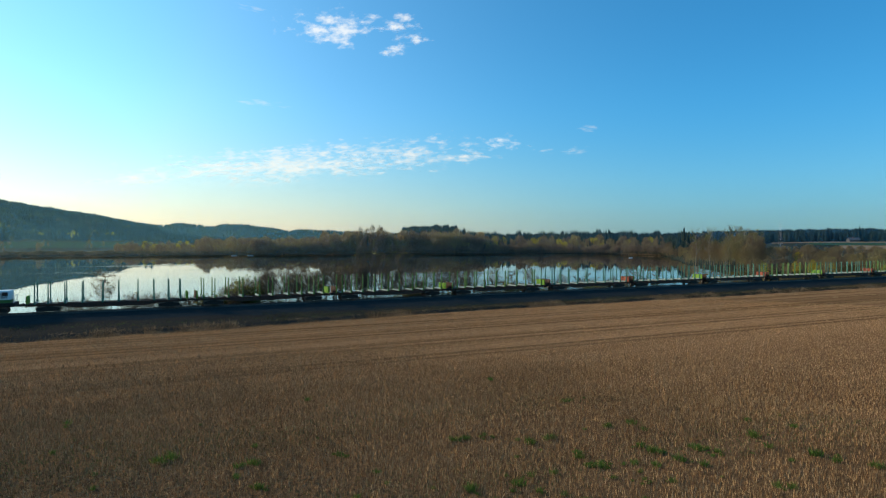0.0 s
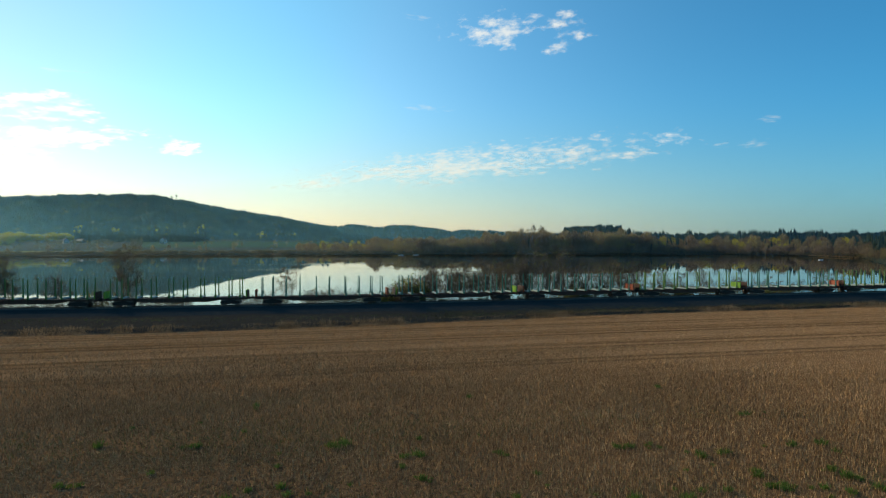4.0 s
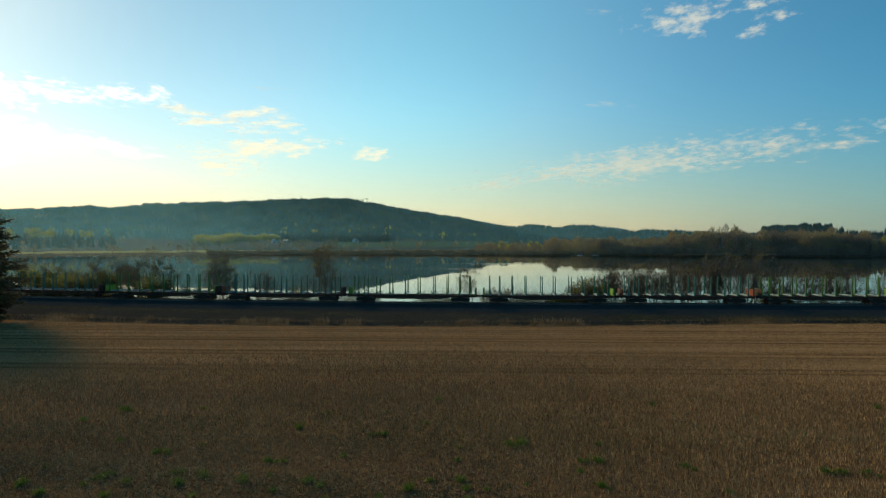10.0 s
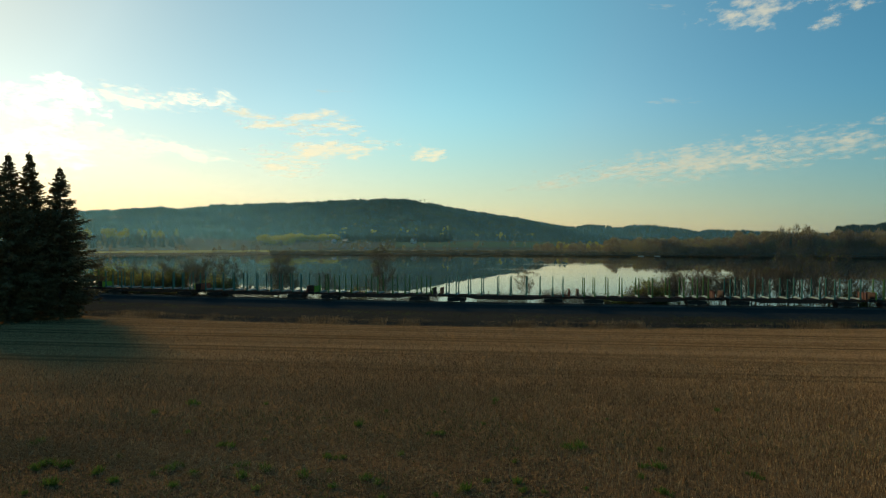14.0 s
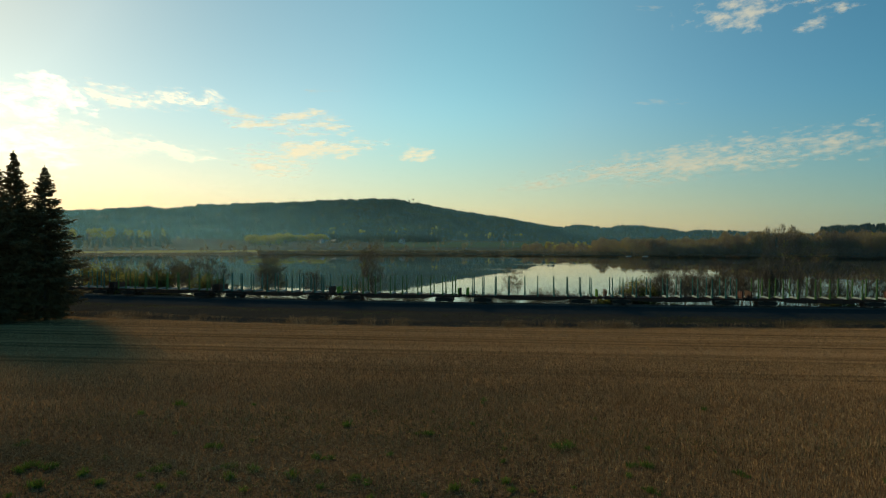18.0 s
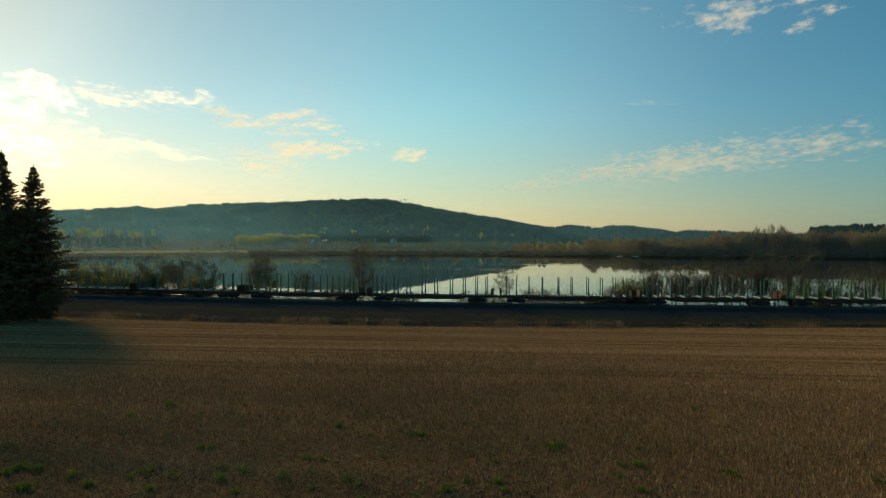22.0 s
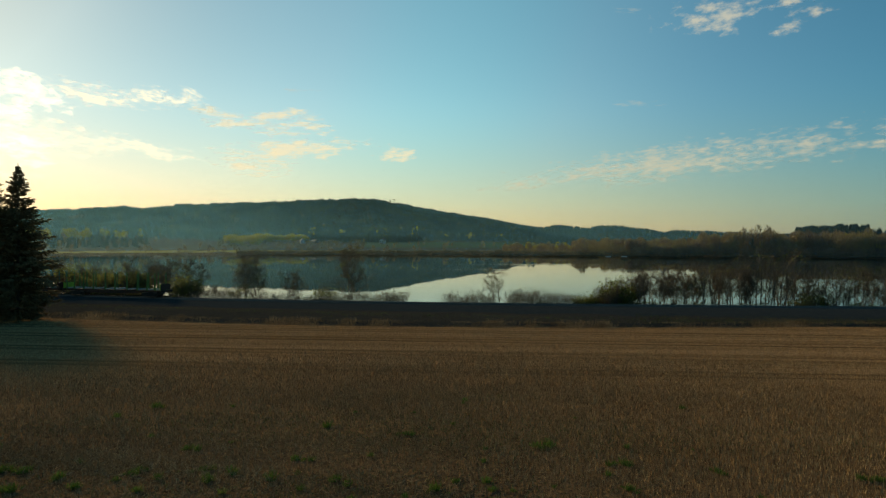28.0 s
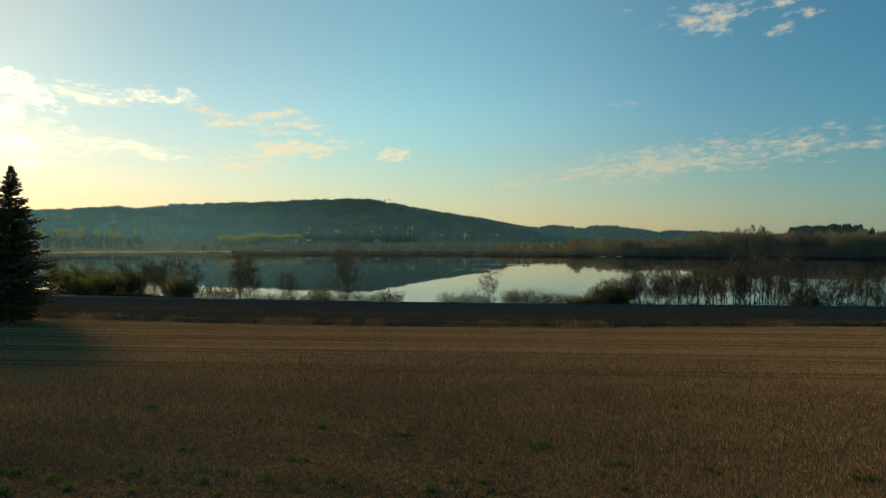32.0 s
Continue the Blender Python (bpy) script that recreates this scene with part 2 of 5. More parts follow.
def cloud_material(name, glow, tint, cover, grain, stretch, solid=0.85, soft=0.16, fine=7):
    """Thin far cloud: a ragged sheet whose glow stands for sunlight, brightest where thickest."""
    s = Shader(name)
    uv = s.n.new("ShaderNodeUVMap")
    uv.uv_map = "whole"
    deg = s.n.new("ShaderNodeUVMap")
    deg.uv_map = "grain"
    d = s.n.new("ShaderNodeVectorMath")
    d.operation = "DISTANCE"
    s.l.new(uv.outputs["UV"], d.inputs[0])
    d.inputs[1].default_value = (0.5, 0.5, 0)
    edge = s.span(d.outputs["Value"], 0.5, 0.05)
    big = s.noise(grain * 0.35, stretch, 3, 0.5, deg.outputs["UV"])
    lumps = s.noise(grain, stretch, fine, 0.6, deg.outputs["UV"])
    body = s.maths("ADD", s.maths("MULTIPLY", lumps, 0.62), s.maths("MULTIPLY", big, 0.38))
    body = s.maths("SUBTRACT", body, s.maths("MULTIPLY", s.maths("SUBTRACT", 1.0, edge), 0.30))
    thick = s.maths("MULTIPLY", s.span(body, cover, cover + soft), solid)
    e = s.n.new("ShaderNodeEmission")
    e.inputs["Color"].default_value, e.inputs["Strength"].default_value = (*tint, 1), glow
    clear = s.n.new("ShaderNodeBsdfTransparent")
    x = s.n.new("ShaderNodeMixShader")
    s.l.new(thick, x.inputs["Fac"])
    s.l.new(clear.outputs["BSDF"], x.inputs[1])
    s.l.new(e.outputs["Emission"], x.inputs[2])
    s.l.new(x.outputs["Shader"], s.n["Material Output"].inputs["Surface"])
    return s.m


M_FIELD = field_material()
M_VERGE = varied("verge_soil", (0.024, 0.024, 0.022), (0.054, 0.050, 0.043), 0.6, 1.0, spec=0.0)
M_BANK = varied("bank_soil", (0.030, 0.032, 0.014), (0.085, 0.068, 0.032), 0.4, 1.0, spec=0.0)
M_LAND = land_material()
M_WATER = water_material()
M_BALLAST = varied("ballast_stone", (0.019, 0.0235, 0.0245), (0.047, 0.054, 0.055), 1.5, 1.0, spec=0.0, far=0.05)
M_GRAVEL = varied("gravel", (0.15, 0.13, 0.10), (0.26, 0.23, 0.18), 1.0, 1.0, spec=0.05)
M_RAIL = varied("rail_steel", (0.09, 0.06, 0.045), (0.20, 0.16, 0.13), 2.0, 0.45, 0.7)
M_SLEEPER = varied("concrete_sleeper", (0.07, 0.065, 0.06), (0.13, 0.12, 0.11), 3.0, 1.0, spec=0.05)
M_STUBBLE = growth("straw_stubble", [(0.175, 0.098, 0.046), (0.47, 0.273, 0.135), (0.67, 0.44, 0.235)], 0.0, 1.0, 0.0, patchy=0.08)
M_STALK = growth("grey_brown_stalks", [(0.085, 0.047, 0.022), (0.27, 0.156, 0.074), (0.58, 0.39, 0.205)], 0.0, 1.0, 0.0, patchy=0.1)
M_CLOD = growth("dry_clods", [(0.070, 0.038, 0.020), (0.152, 0.085, 0.044), (0.265, 0.158, 0.085)], 0.0, 1.0, 0.0, patchy=0.2)
M_STRAW = growth("pale_straw", [(0.145, 0.088, 0.041), (0.31, 0.197, 0.098), (0.49, 0.335, 0.175)], 0.0, 1.0, 0.0, patchy=0.25)
M_DRYGRASS = growth("dry_grass", [(0.090, 0.062, 0.036), (0.22, 0.150, 0.086), (0.46, 0.33, 0.20)], 0.3, patchy=0.35, spec=0.0, lot=0.3)
M_WEED = growth("green_weed", [(0.045, 0.082, 0.015), (0.088, 0.145, 0.025), (0.16, 0.22, 0.042)], 0.35, patchy=0.3)
M_SLOPE = growth("dull_green_grass", [(0.045, 0.055, 0.024), (0.075, 0.082, 0.036), (0.13, 0.115, 0.055)], 0.3, spec=0.0)
M_OLIVE = growth("grey_green_weed", [(0.055, 0.068, 0.020), (0.10, 0.108, 0.034), (0.16, 0.15, 0.055)], 0.3, patchy=0.2)
M_NEEDLE = growth("spruce_needles", [(0.110, 0.077, 0.038), (0.155, 0.109, 0.053), (0.21, 0.150, 0.072)], 0.12)
M_BARK = varied("dark_bark", (0.08, 0.065, 0.05), (0.18, 0.15, 0.12), 6.0, 0.9)
M_BIRCH = varied("birch_bark", (0.10, 0.09, 0.08), (0.34, 0.31, 0.27), 4.0, 0.8, stretch=(1, 1, 3))
M_TWIG = growth("bare_twigs", [(0.12, 0.095, 0.066), (0.20, 0.152, 0.100), (0.28, 0.21, 0.125)], 0.5)
M_BANKTWIG = growth("bank_twigs", [(0.060, 0.046, 0.032), (0.105, 0.080, 0.053), (0.17, 0.13, 0.08)], 0.35)
M_BUD = growth("budding_leaves", [(0.11, 0.125, 0.034), (0.19, 0.195, 0.055), (0.28, 0.265, 0.085)], 0.6)
# teal lean of these tones stands in for haze on the far slopes
M_CONIFER = growth("haze_tinted_conifers", [(0.014, 0.040, 0.046), (0.026, 0.062, 0.066), (0.041, 0.080, 0.072), (0.085, 0.113, 0.060)], 0.5, patchy=0.74, lot=0.0075)
M_BROADLEAF = growth("far_broadleaf", [(0.100, 0.080, 0.060), (0.175, 0.132, 0.082), (0.24, 0.185, 0.096), (0.275, 0.245, 0.095)], 0.55, patchy=0.66, lot=0.045)
M_WILLOW = growth("young_willow_leaves", [(0.26, 0.225, 0.035), (0.40, 0.335, 0.045), (0.50, 0.42, 0.06)], 0.4)
M_SHORE = growth("shore_thicket", [(0.078, 0.083, 0.058), (0.125, 0.120, 0.076), (0.19, 0.162, 0.093)], 0.55)
M_OLDGRASS = growth("matted_old_grass", [(0.036, 0.035, 0.021), (0.076, 0.066, 0.037), (0.155, 0.120, 0.066)], 0.2, spec=0.0)
M_TANFIELD = varied("tan_stubble_field", (0.17, 0.12, 0.066), (0.28, 0.20, 0.115), 0.05, 1.0, spec=0.03)
M_MEADOW = varied("spring_meadow", (0.16, 0.16, 0.05), (0.30, 0.27, 0.09), 0.05, 1.0, spec=0.03)
M_PLOUGHED = varied("ploughed_soil", (0.022, 0.027, 0.025), (0.038, 0.042, 0.037), 0.05, 1.0, spec=0.03)
M_GREENFIELD = varied("winter_green_field", (0.020, 0.056, 0.028), (0.036, 0.082, 0.042), 0.05, 1.0, spec=0.03)
M_REED = growth("dry_reed", [(0.22, 0.15, 0.08), (0.34, 0.24, 0.13), (0.42, 0.32, 0.18)], 0.35)
M_FRAME = varied("rusty_brown_steel", (0.035, 0.02, 0.015), (0.09, 0.05, 0.035), 1.5, 0.6, 0.3)
M_BOGIE = varied("grimy_black_steel", (0.015, 0.014, 0.013), (0.05, 0.042, 0.035), 2.0, 0.7, 0.4)
M_TYRE = varied("wheel_steel", (0.06, 0.05, 0.045), (0.18, 0.16, 0.14), 3.0, 0.4, 0.8)
M_TURQUOISE = varied("turquoise_paint", (0.019, 0.092, 0.066), (0.056, 0.20, 0.148), 1.2, 0.5)
M_BOLSTER = varied("worn_pale_paint", (0.13, 0.19, 0.18), (0.30, 0.36, 0.34), 2.0, 0.55)
M_GREEN = varied("green_paint", (0.035, 0.10, 0.025), (0.10, 0.21, 0.05), 1.2, 0.5)
M_LIME = varied("lime_paint", (0.11, 0.25, 0.02), (0.22, 0.42, 0.05), 1.2, 0.5)
M_ORANGE = varied("red_orange_paint", (0.20, 0.046, 0.023), (0.36, 0.090, 0.042), 1.2, 0.55)
M_WHITE = varied("white_paint", (0.66, 0.67, 0.66), (0.82, 0.82, 0.80), 0.8, 0.45)
M_GLASS = Shader("dark_window_glass", 0.05, 0.0, 0.6).colour((0.02, 0.025, 0.03)).m
# house walls toned down from white to pale grey
M_PALE = varied("pale_grey_boards", (0.34, 0.35, 0.35), (0.46, 0.46, 0.45), 0.8, 0.6)
M_ROOF = varied("grey_roof_sheet", (0.06, 0.06, 0.065), (0.12, 0.12, 0.12), 0.8, 0.6)
M_REDWALL = varied("red_ochre_boards", (0.22, 0.05, 0.03), (0.34, 0.09, 0.05), 1.0, 0.8)
M_GALV = varied("galvanised_steel", (0.30, 0.31, 0.32), (0.45, 0.46, 0.47), 2.0, 0.5, 0.6)


# ---- geometry helpers ----
def soup(name, verts, faces, material):
    """A mesh object out of arrays of corners and triangles (or quads)."""
    verts, faces = np.asarray(verts, dtype=np.float32), np.asarray(faces, dtype=np.int32)
    me = bpy.data.meshes.new(name)
    k = faces.shape[1]
    me.vertices.add(len(verts))
    me.vertices.foreach_set("co", verts.ravel())
    me.loops.add(faces.size)
    me.loops.foreach_set("vertex_index", faces.ravel())
    me.polygons.add(len(faces))
    me.polygons.foreach_set("loop_start", np.arange(0, faces.size, k, dtype=np.int32))
    me.update(calc_edges=True)
    me.materials.append(material)
    return new(name, me)


def part(name, bm, material, parent=None, label=""):
    """Links a bmesh as one mesh object, under a thing or a part."""
    me = bpy.data.meshes.new(name)
    bm.to_mesh(me)
    bm.free()
    me.materials.append(material)
    ob = new(name, me)
    ob.parent = parent
    return tagged(ob, label) if label else ob


def again(ob, name, m, parent):
    """Another part on the same mesh."""
    o = new(name, ob.data)
    o.parent = parent
    o.matrix_basis = m
    return o


def box(bm, x0, x1, y0, y1, z0, z1, bevel=0.0):
    made = bmesh.ops.create_cube(bm, size=1.0)["verts"]
    bmesh.ops.scale(bm, vec=(x1 - x0, y1 - y0, z1 - z0), verts=made)
    bmesh.ops.translate(bm, vec=((x0 + x1) / 2, (y0 + y1) / 2, (z0 + z1) / 2), verts=made)
    if bevel:
        edges = list({e for v in made for e in v.link_edges})
        bmesh.ops.bevel(bm, geom=edges, offset=bevel, segments=1, affect="EDGES")
    return bm


def rod(bm, a, b, r0, r1=None, sides=8):
    """A tapered rod from a to b."""
    a, b = Vector(a), Vector(b)
    turn = (b - a).to_track_quat("Z", "Y").to_matrix().to_4x4()
    m = Matrix.Translation((a + b) / 2) @ turn
    bmesh.ops.create_cone(bm, cap_ends=True, segments=sides, radius1=r0, radius2=r0 if r1 is None else r1, depth=(b - a).length, matrix=m)
    return bm


def prism(bm, outline, y0, y1):
    """An outline in x and z, drawn out from y0 to y1."""
    front = [bm.verts.new((x, y0, z)) for x, z in outline]
    back = [bm.verts.new((x, y1, z)) for x, z in outline]
    bm.faces.new(front)
    bm.faces.new(back[::-1])
    n = len(outline)
    for i in range(n):
        bm.faces.new((front[i], back[i], back[(i + 1) % n], front[(i + 1) % n]))
    bmesh.ops.recalc_face_normals(bm, faces=bm.faces)
    return bm


def smooth(a, b, v):
    t = np.clip((np.asarray(v, dtype=float) - a) / (b - a), 0, 1)
    return t * t * (3 - 2 * t)


def bend(x):
    """How far the railway has swung away from its straight at x."""
    x = np.asarray(x, dtype=float)
    near = np.clip(20 - x, 0, 130)
    return 0.0011 * near ** 2 + 0.286 * np.clip(-110 - x, 0, None)


TRACK_Y = 98.5


def edge(x):
    """Where the field ends, counted like v: nearer to the rails on the right."""
    x = np.asarray(x, dtype=float)
    return np.interp(x, [-200, -60, -30, -12, 0, 10, 25, 48, 120, 300], [81.0, 81.0, 81.4, 82.4, 83.5, 84.2, 86.0, 88.3, 88.8, 88.8]) + 0.12 * np.sin(x * 0.37) + 0.08 * np.sin(x * 1.13)


# ---- lie of the land ----
# Far shore: bearing in degrees from the y axis (right is plus) and distance from the eye.
SHORE = [(-180, 700), (-60, 720), (-40, 660), (-34, 650), (-28, 630), (-21, 620), (-15, 635), (-8, 645), (-1.5, 640), (3.4, 615),
         (6.8, 590), (11.4, 585), (15, 600), (18, 625), (22, 640), (30, 640), (36, 645), (41, 620), (44, 575), (46, 545), (48, 330), (52, 235), (58, 190), (66, 150), (180, 150)]
# Ridges: distance, depth of their slope towards the eye, then bearings and the heights of the ground in degrees above the eye.
RIDGES = [
    (2300, 1300, [(-70, 1.6), (-45, 1.8), (-34.8, 1.97), (-30, 2.33), (-28.3, 2.24), (-26.2, 2.58), (-19.7, 2.88), (-15, 3.18), (-10.3, 3.30), (-8.6, 3.03),
                 (-5.4, 2.46), (-2.9, 2.04), (0, 1.55), (2.7, 0.84), (5, 0.3), (8, -0.1), (12, -0.3), (90, -0.4)]),
    (3100, 1000, [(-20, 0.6), (0, 0.7), (4.4, 0.70), (5.6, 1.06), (7.2, 1.0), (8.4, 0.92), (9.1, 1.17), (10.5, 1.21), (11.9, 1.04), (13.2, 0.86), (14.4, 0.6),
                 (15, 0.8), (18.5, 0.66), (21, 0.46), (30, 0.35), (46, 0.35), (50, 0.55), (62, 0.6), (90, 0.4)]),
    (900, 250, [(-90, -0.6), (12, -0.6), (18, -0.5), (23, -0.3), (25.5, -0.1), (28.5, 0.0), (30, -0.3), (33, -0.45), (40, -0.25), (46, -0.45), (51, -0.6), (54, -0.2), (57, -0.12), (90, -0.1)]),
]


def shore(az):
    t = np.array(SHORE)
    return np.interp(az, t[:, 0], t[:, 1])


def height(x, v):
    """Ground height at x and at v, the distance from the eye's line counted along the bent railway."""
    x, v = np.asarray(x, dtype=float), np.asarray(v, dtype=float)
    y = v + bend(x) * fade(v)
    r, az = np.hypot(x, y), np.degrees(np.arctan2(x, y))
    w = v + (86.2 - edge(x)) * (1 - smooth(87.5, 95, v))
    z = np.interp(w, [-5000, 84, 86.3, 87.2, 88.4, 91.5, 96.3, 100.7, 104, 107], [0, 0, -0.03, -0.35, 0.22, 0.45, 1.15, 1.15, 0.7, 0.35])
    near = 117 + 12 * smooth(-40, -80, x) + 40 * smooth(-110, -200, x) + 3 * np.sin(x * 0.21) * smooth(-200, -20, x)
    bank = 0.35 + (-0.8 - 0.35) * smooth(107, 111, v) * (1 - 0.75 * smooth(-40, -75, x))
    bank = np.where(v < near - 3, bank, bank + (-3.6 + 0.8) * smooth(near - 3, near + 9, v))
    z = np.where(v > 107, bank, z)
    # land beyond the lake
    s = shore(az)
    inland = r - s
    far = -3.6 + 2.55 * smooth(-16, 4, inland) + 1.4 * smooth(4, 130, inland)
    west = 1 - smooth(3, 11, az)
    far = far + (9.0 + 3.0 * smooth(-22, -28, az)) * west * smooth(700, 1200, r) * (1 - smooth(1250, 2000, r))
    for dist, deep, table in RIDGES:
        t = np.array(table)
        top = EYE_Z + dist * np.tan(np.radians(np.interp(az, t[:, 0], t[:, 1])))
        rise = smooth(dist - deep, dist, r) * (1 - 0.55 * smooth(dist, dist * 1.5, r))
        far = np.maximum(far, np.where(inland > 20, far + (top - 0.6) * rise, -9))
    # spurs and hollows on the slope of the broad hill
    slope = smooth(1120, 1500, r) * (1 - smooth(1750, 2250, r)) * west
    far = far + slope * (6 * np.sin(az * 0.62 + r * 0.0042) + 4 * np.sin(az * 1.35 - r * 0.007 + 1.0) + 3 * np.sin(az * 2.4 + r * 0.011 + 2.2))
    z = np.where(v > 109, np.maximum(z, far), z)
    return z


def fade(v):
    return smooth(20, 60, v) * (1 - smooth(150, 320, v))


def on_land(x, y):
    """Height where bend no longer matters (far land)."""
    return height(x, y)


def build_ground():
    xs = np.unique(np.concatenate([np.arange(-960, 961, 11.0), np.arange(-140, 240, 4.0), 960 * 1.13 ** np.arange(1, 13), -960 * 1.13 ** np.arange(1, 13)]))
    vs = np.unique(np.concatenate([-40 * 1.7 ** np.arange(0, 9), np.arange(-20, 84, 4.0), np.arange(84, 128, 0.75), np.arange(128, 200, 6.0), np.arange(200, 700, 9.0),
                                   np.arange(700, 1700, 30.0), np.arange(1700, 4500, 120.0)]))
    X, V0 = np.meshgrid(xs, vs)
    V = V0 + (edge(X) - 86.2) * smooth(60, 80, V0) * (1 - smooth(87, 94, V0))
    Y = V + bend(X) * fade(V)
    Z = height(X, V)
    rng = np.random.default_rng(3)
    Z = Z + np.where(V < 83, 0.012 * rng.standard_normal(X.shape), np.where(V > 600, 0.6, 0.04) * rng.standard_normal(X.shape))
    nx, nv = len(xs), len(vs)
    ids = np.arange(nx * nv).reshape(nv, nx)
    quads = np.stack([ids[:-1, :-1], ids[:-1, 1:], ids[1:, 1:], ids[1:, :-1]], -1).reshape(-1, 4)
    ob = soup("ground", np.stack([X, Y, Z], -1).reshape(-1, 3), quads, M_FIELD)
    for m in (M_VERGE, M_BANK, M_LAND):
        ob.data.materials.append(m)
    mid = ((V0[:-1] + V0[1:]) / 2)[:, :-1].ravel()
    ob.data.polygons.foreach_set("material_index", np.where(mid < 86.2, 0, np.where(mid < 96, 1, np.where(mid < 170, 2, 3))).astype(np.int32))
    ob.data.polygons.foreach_set("use_smooth", np.ones(len(quads), dtype=bool))
    return tagged(ob, "stubble field, railway bank and far shores in one sheet", "ground", kind="structure")


build_ground()
lake = soup("water", [(-1600, 104, WATER_Z), (900, 104, WATER_Z), (900, 1300, WATER_Z), (-1600, 1300, WATER_Z)], [(0, 1, 2, 3)], M_WATER)
tagged(lake, "calm lake that mirrors the sky and the hills", "lake", kind="structure")


# ---- railway ----
def along(profile, x0, x1, step):
    """Corners and quads of a profile of (v, z) drawn along the railway."""
    xs = np.arange(x0, x1 + step, step)
    n = len(profile)
    verts = [(x, TRACK_Y + float(bend(x)) + v, z) for x in xs for v, z in profile]
    quads = [(i * n + j, (i + 1) * n + j, (i + 1) * n + j + 1, i * n + j + 1) for i in range(len(xs) - 1) for j in range(n - 1)]
    return verts, quads


BALLAST_TOP = RAIL_Z - 0.19
ballast = soup("ballast", *along([(-6.9, 0.3), (-5.6, 0.62), (-3.9, 1.12), (-2.6, 1.2), (-1.85, BALLAST_TOP), (1.85, BALLAST_TOP), (2.7, 1.2), (4.4, 0.8), (5.5, 0.3)], -420, 620, 4), M_BALLAST)
tagged(ballast, "dark grey crushed stone bed of the railway", "ballast", kind="structure")
for side in (-0.78, 0.78):
    rail = soup("rail", *along([(side - 0.07, RAIL_Z - 0.17), (side - 0.02, RAIL_Z - 0.14), (side - 0.035, RAIL_Z), (side + 0.035, RAIL_Z), (side + 0.02, RAIL_Z - 0.14), (side + 0.07, RAIL_Z - 0.17)], -420, 620, 4), M_RAIL)
    tagged(rail, "rusty steel rail with a worn bright head", "rail", kind="structure")


def build_sleepers():
    one = np.array([(-.13, -1.3, -.16), (.13, -1.3, -.16), (.13, 1.3, -.16), (-.13, 1.3, -.16), (-.1, -1.28, 0), (.1, -1.28, 0), (.1, 1.28, 0), (-.1, 1.28, 0)])
    faces = np.array([(4, 5, 6, 7), (0, 1, 5, 4), (1, 2, 6, 5), (2, 3, 7, 6), (3, 0, 4, 7)])
    verts, quads = [], []
    for i, x in enumerate(np.arange(-130, 230, 0.61)):
        verts.append(one + np.array((x, TRACK_Y + float(bend(x)), BALLAST_TOP + 0.015)))
        quads.append(faces + 8 * i)
    ob = soup("sleepers", np.concatenate(verts), np.concatenate(quads), M_SLEEPER)
    tagged(ob, "weathered grey sleepers sunk in the stone bed", "sleepers", kind="stuff")


build_sleepers()
road = soup("path", *along([(6.6, 0.50), (8.4, 0.47)], -200, -28, 4), M_GRAVEL)
tagged(road, "pale gravel track behind the railway", "path", kind="structure")


# ---- plants ----
def copies(template, spots, turns, sizes, lean=None):
    """Arrays for many copies of a template (corners, triangles) in one mesh."""
    v, f = template
    c, s = np.cos(turns), np.sin(turns)
    sizes = np.asarray(sizes)
    if sizes.ndim == 1:
        sizes = np.repeat(sizes[:, None], 3, 1)
    x = v[None] * sizes[:, None, :]
    out = np.empty_like(x)
    out[..., 0] = x[..., 0] * c[:, None] - x[..., 1] * s[:, None]
    out[..., 1] = x[..., 0] * s[:, None] + x[..., 1] * c[:, None]
    out[..., 2] = x[..., 2]
    out += np.asarray(spots)[:, None, :]
    faces = f[None] + (np.arange(len(spots)) * len(v))[:, None, None]
    return out.reshape(-1, 3), faces.reshape(-1, 3)


def joined(blocks):
    verts, faces, n = [], [], 0
    for v, f in blocks:
        verts.append(v)
        faces.append(f + n)
        n += len(v)
    return np.concatenate(verts), np.concatenate(faces)


def slivers(rng, start, way, length, width):
    """One thin triangle for each start point."""
    side = np.cross(way, rng.standard_normal(way.shape))
    side /= np.linalg.norm(side, axis=1)[:, None] + 1e-9
    a, b, c = start - side * width[:, None], start + side * width[:, None], start + way * length[:, None]
    v = np.stack([a, b, c], 1).reshape(-1, 3)
    return v, np.arange(len(v)).reshape(-1, 3)


def unit(v):
    return v / (np.linalg.norm(v, axis=-1, keepdims=True) + 1e-9)


def far_conifer(seed):
    """A spruce of height 1, in ragged skirts."""
    rng = np.random.default_rng(seed)
    v, f = [], []
    for i in range(9):
        z, r = 0.1 + 0.098 * i, 0.185 * (1 - i / 9.4) * rng.uniform(0.8, 1.15)
        turn = rng.uniform(0, 6)
        for k in range(6):
            a = turn + k * 1.047
            n = len(v)
            reach = r * rng.uniform(0.75, 1.25)
            v += [(0, 0, z + 0.19), (reach * math.cos(a - 0.6), reach * math.sin(a - 0.6), z + 0.02), (reach * math.cos(a + 0.6), reach * math.sin(a + 0.6), z - 0.02)]
            f.append((n, n + 1, n + 2))
    return np.array(v), np.array(f)


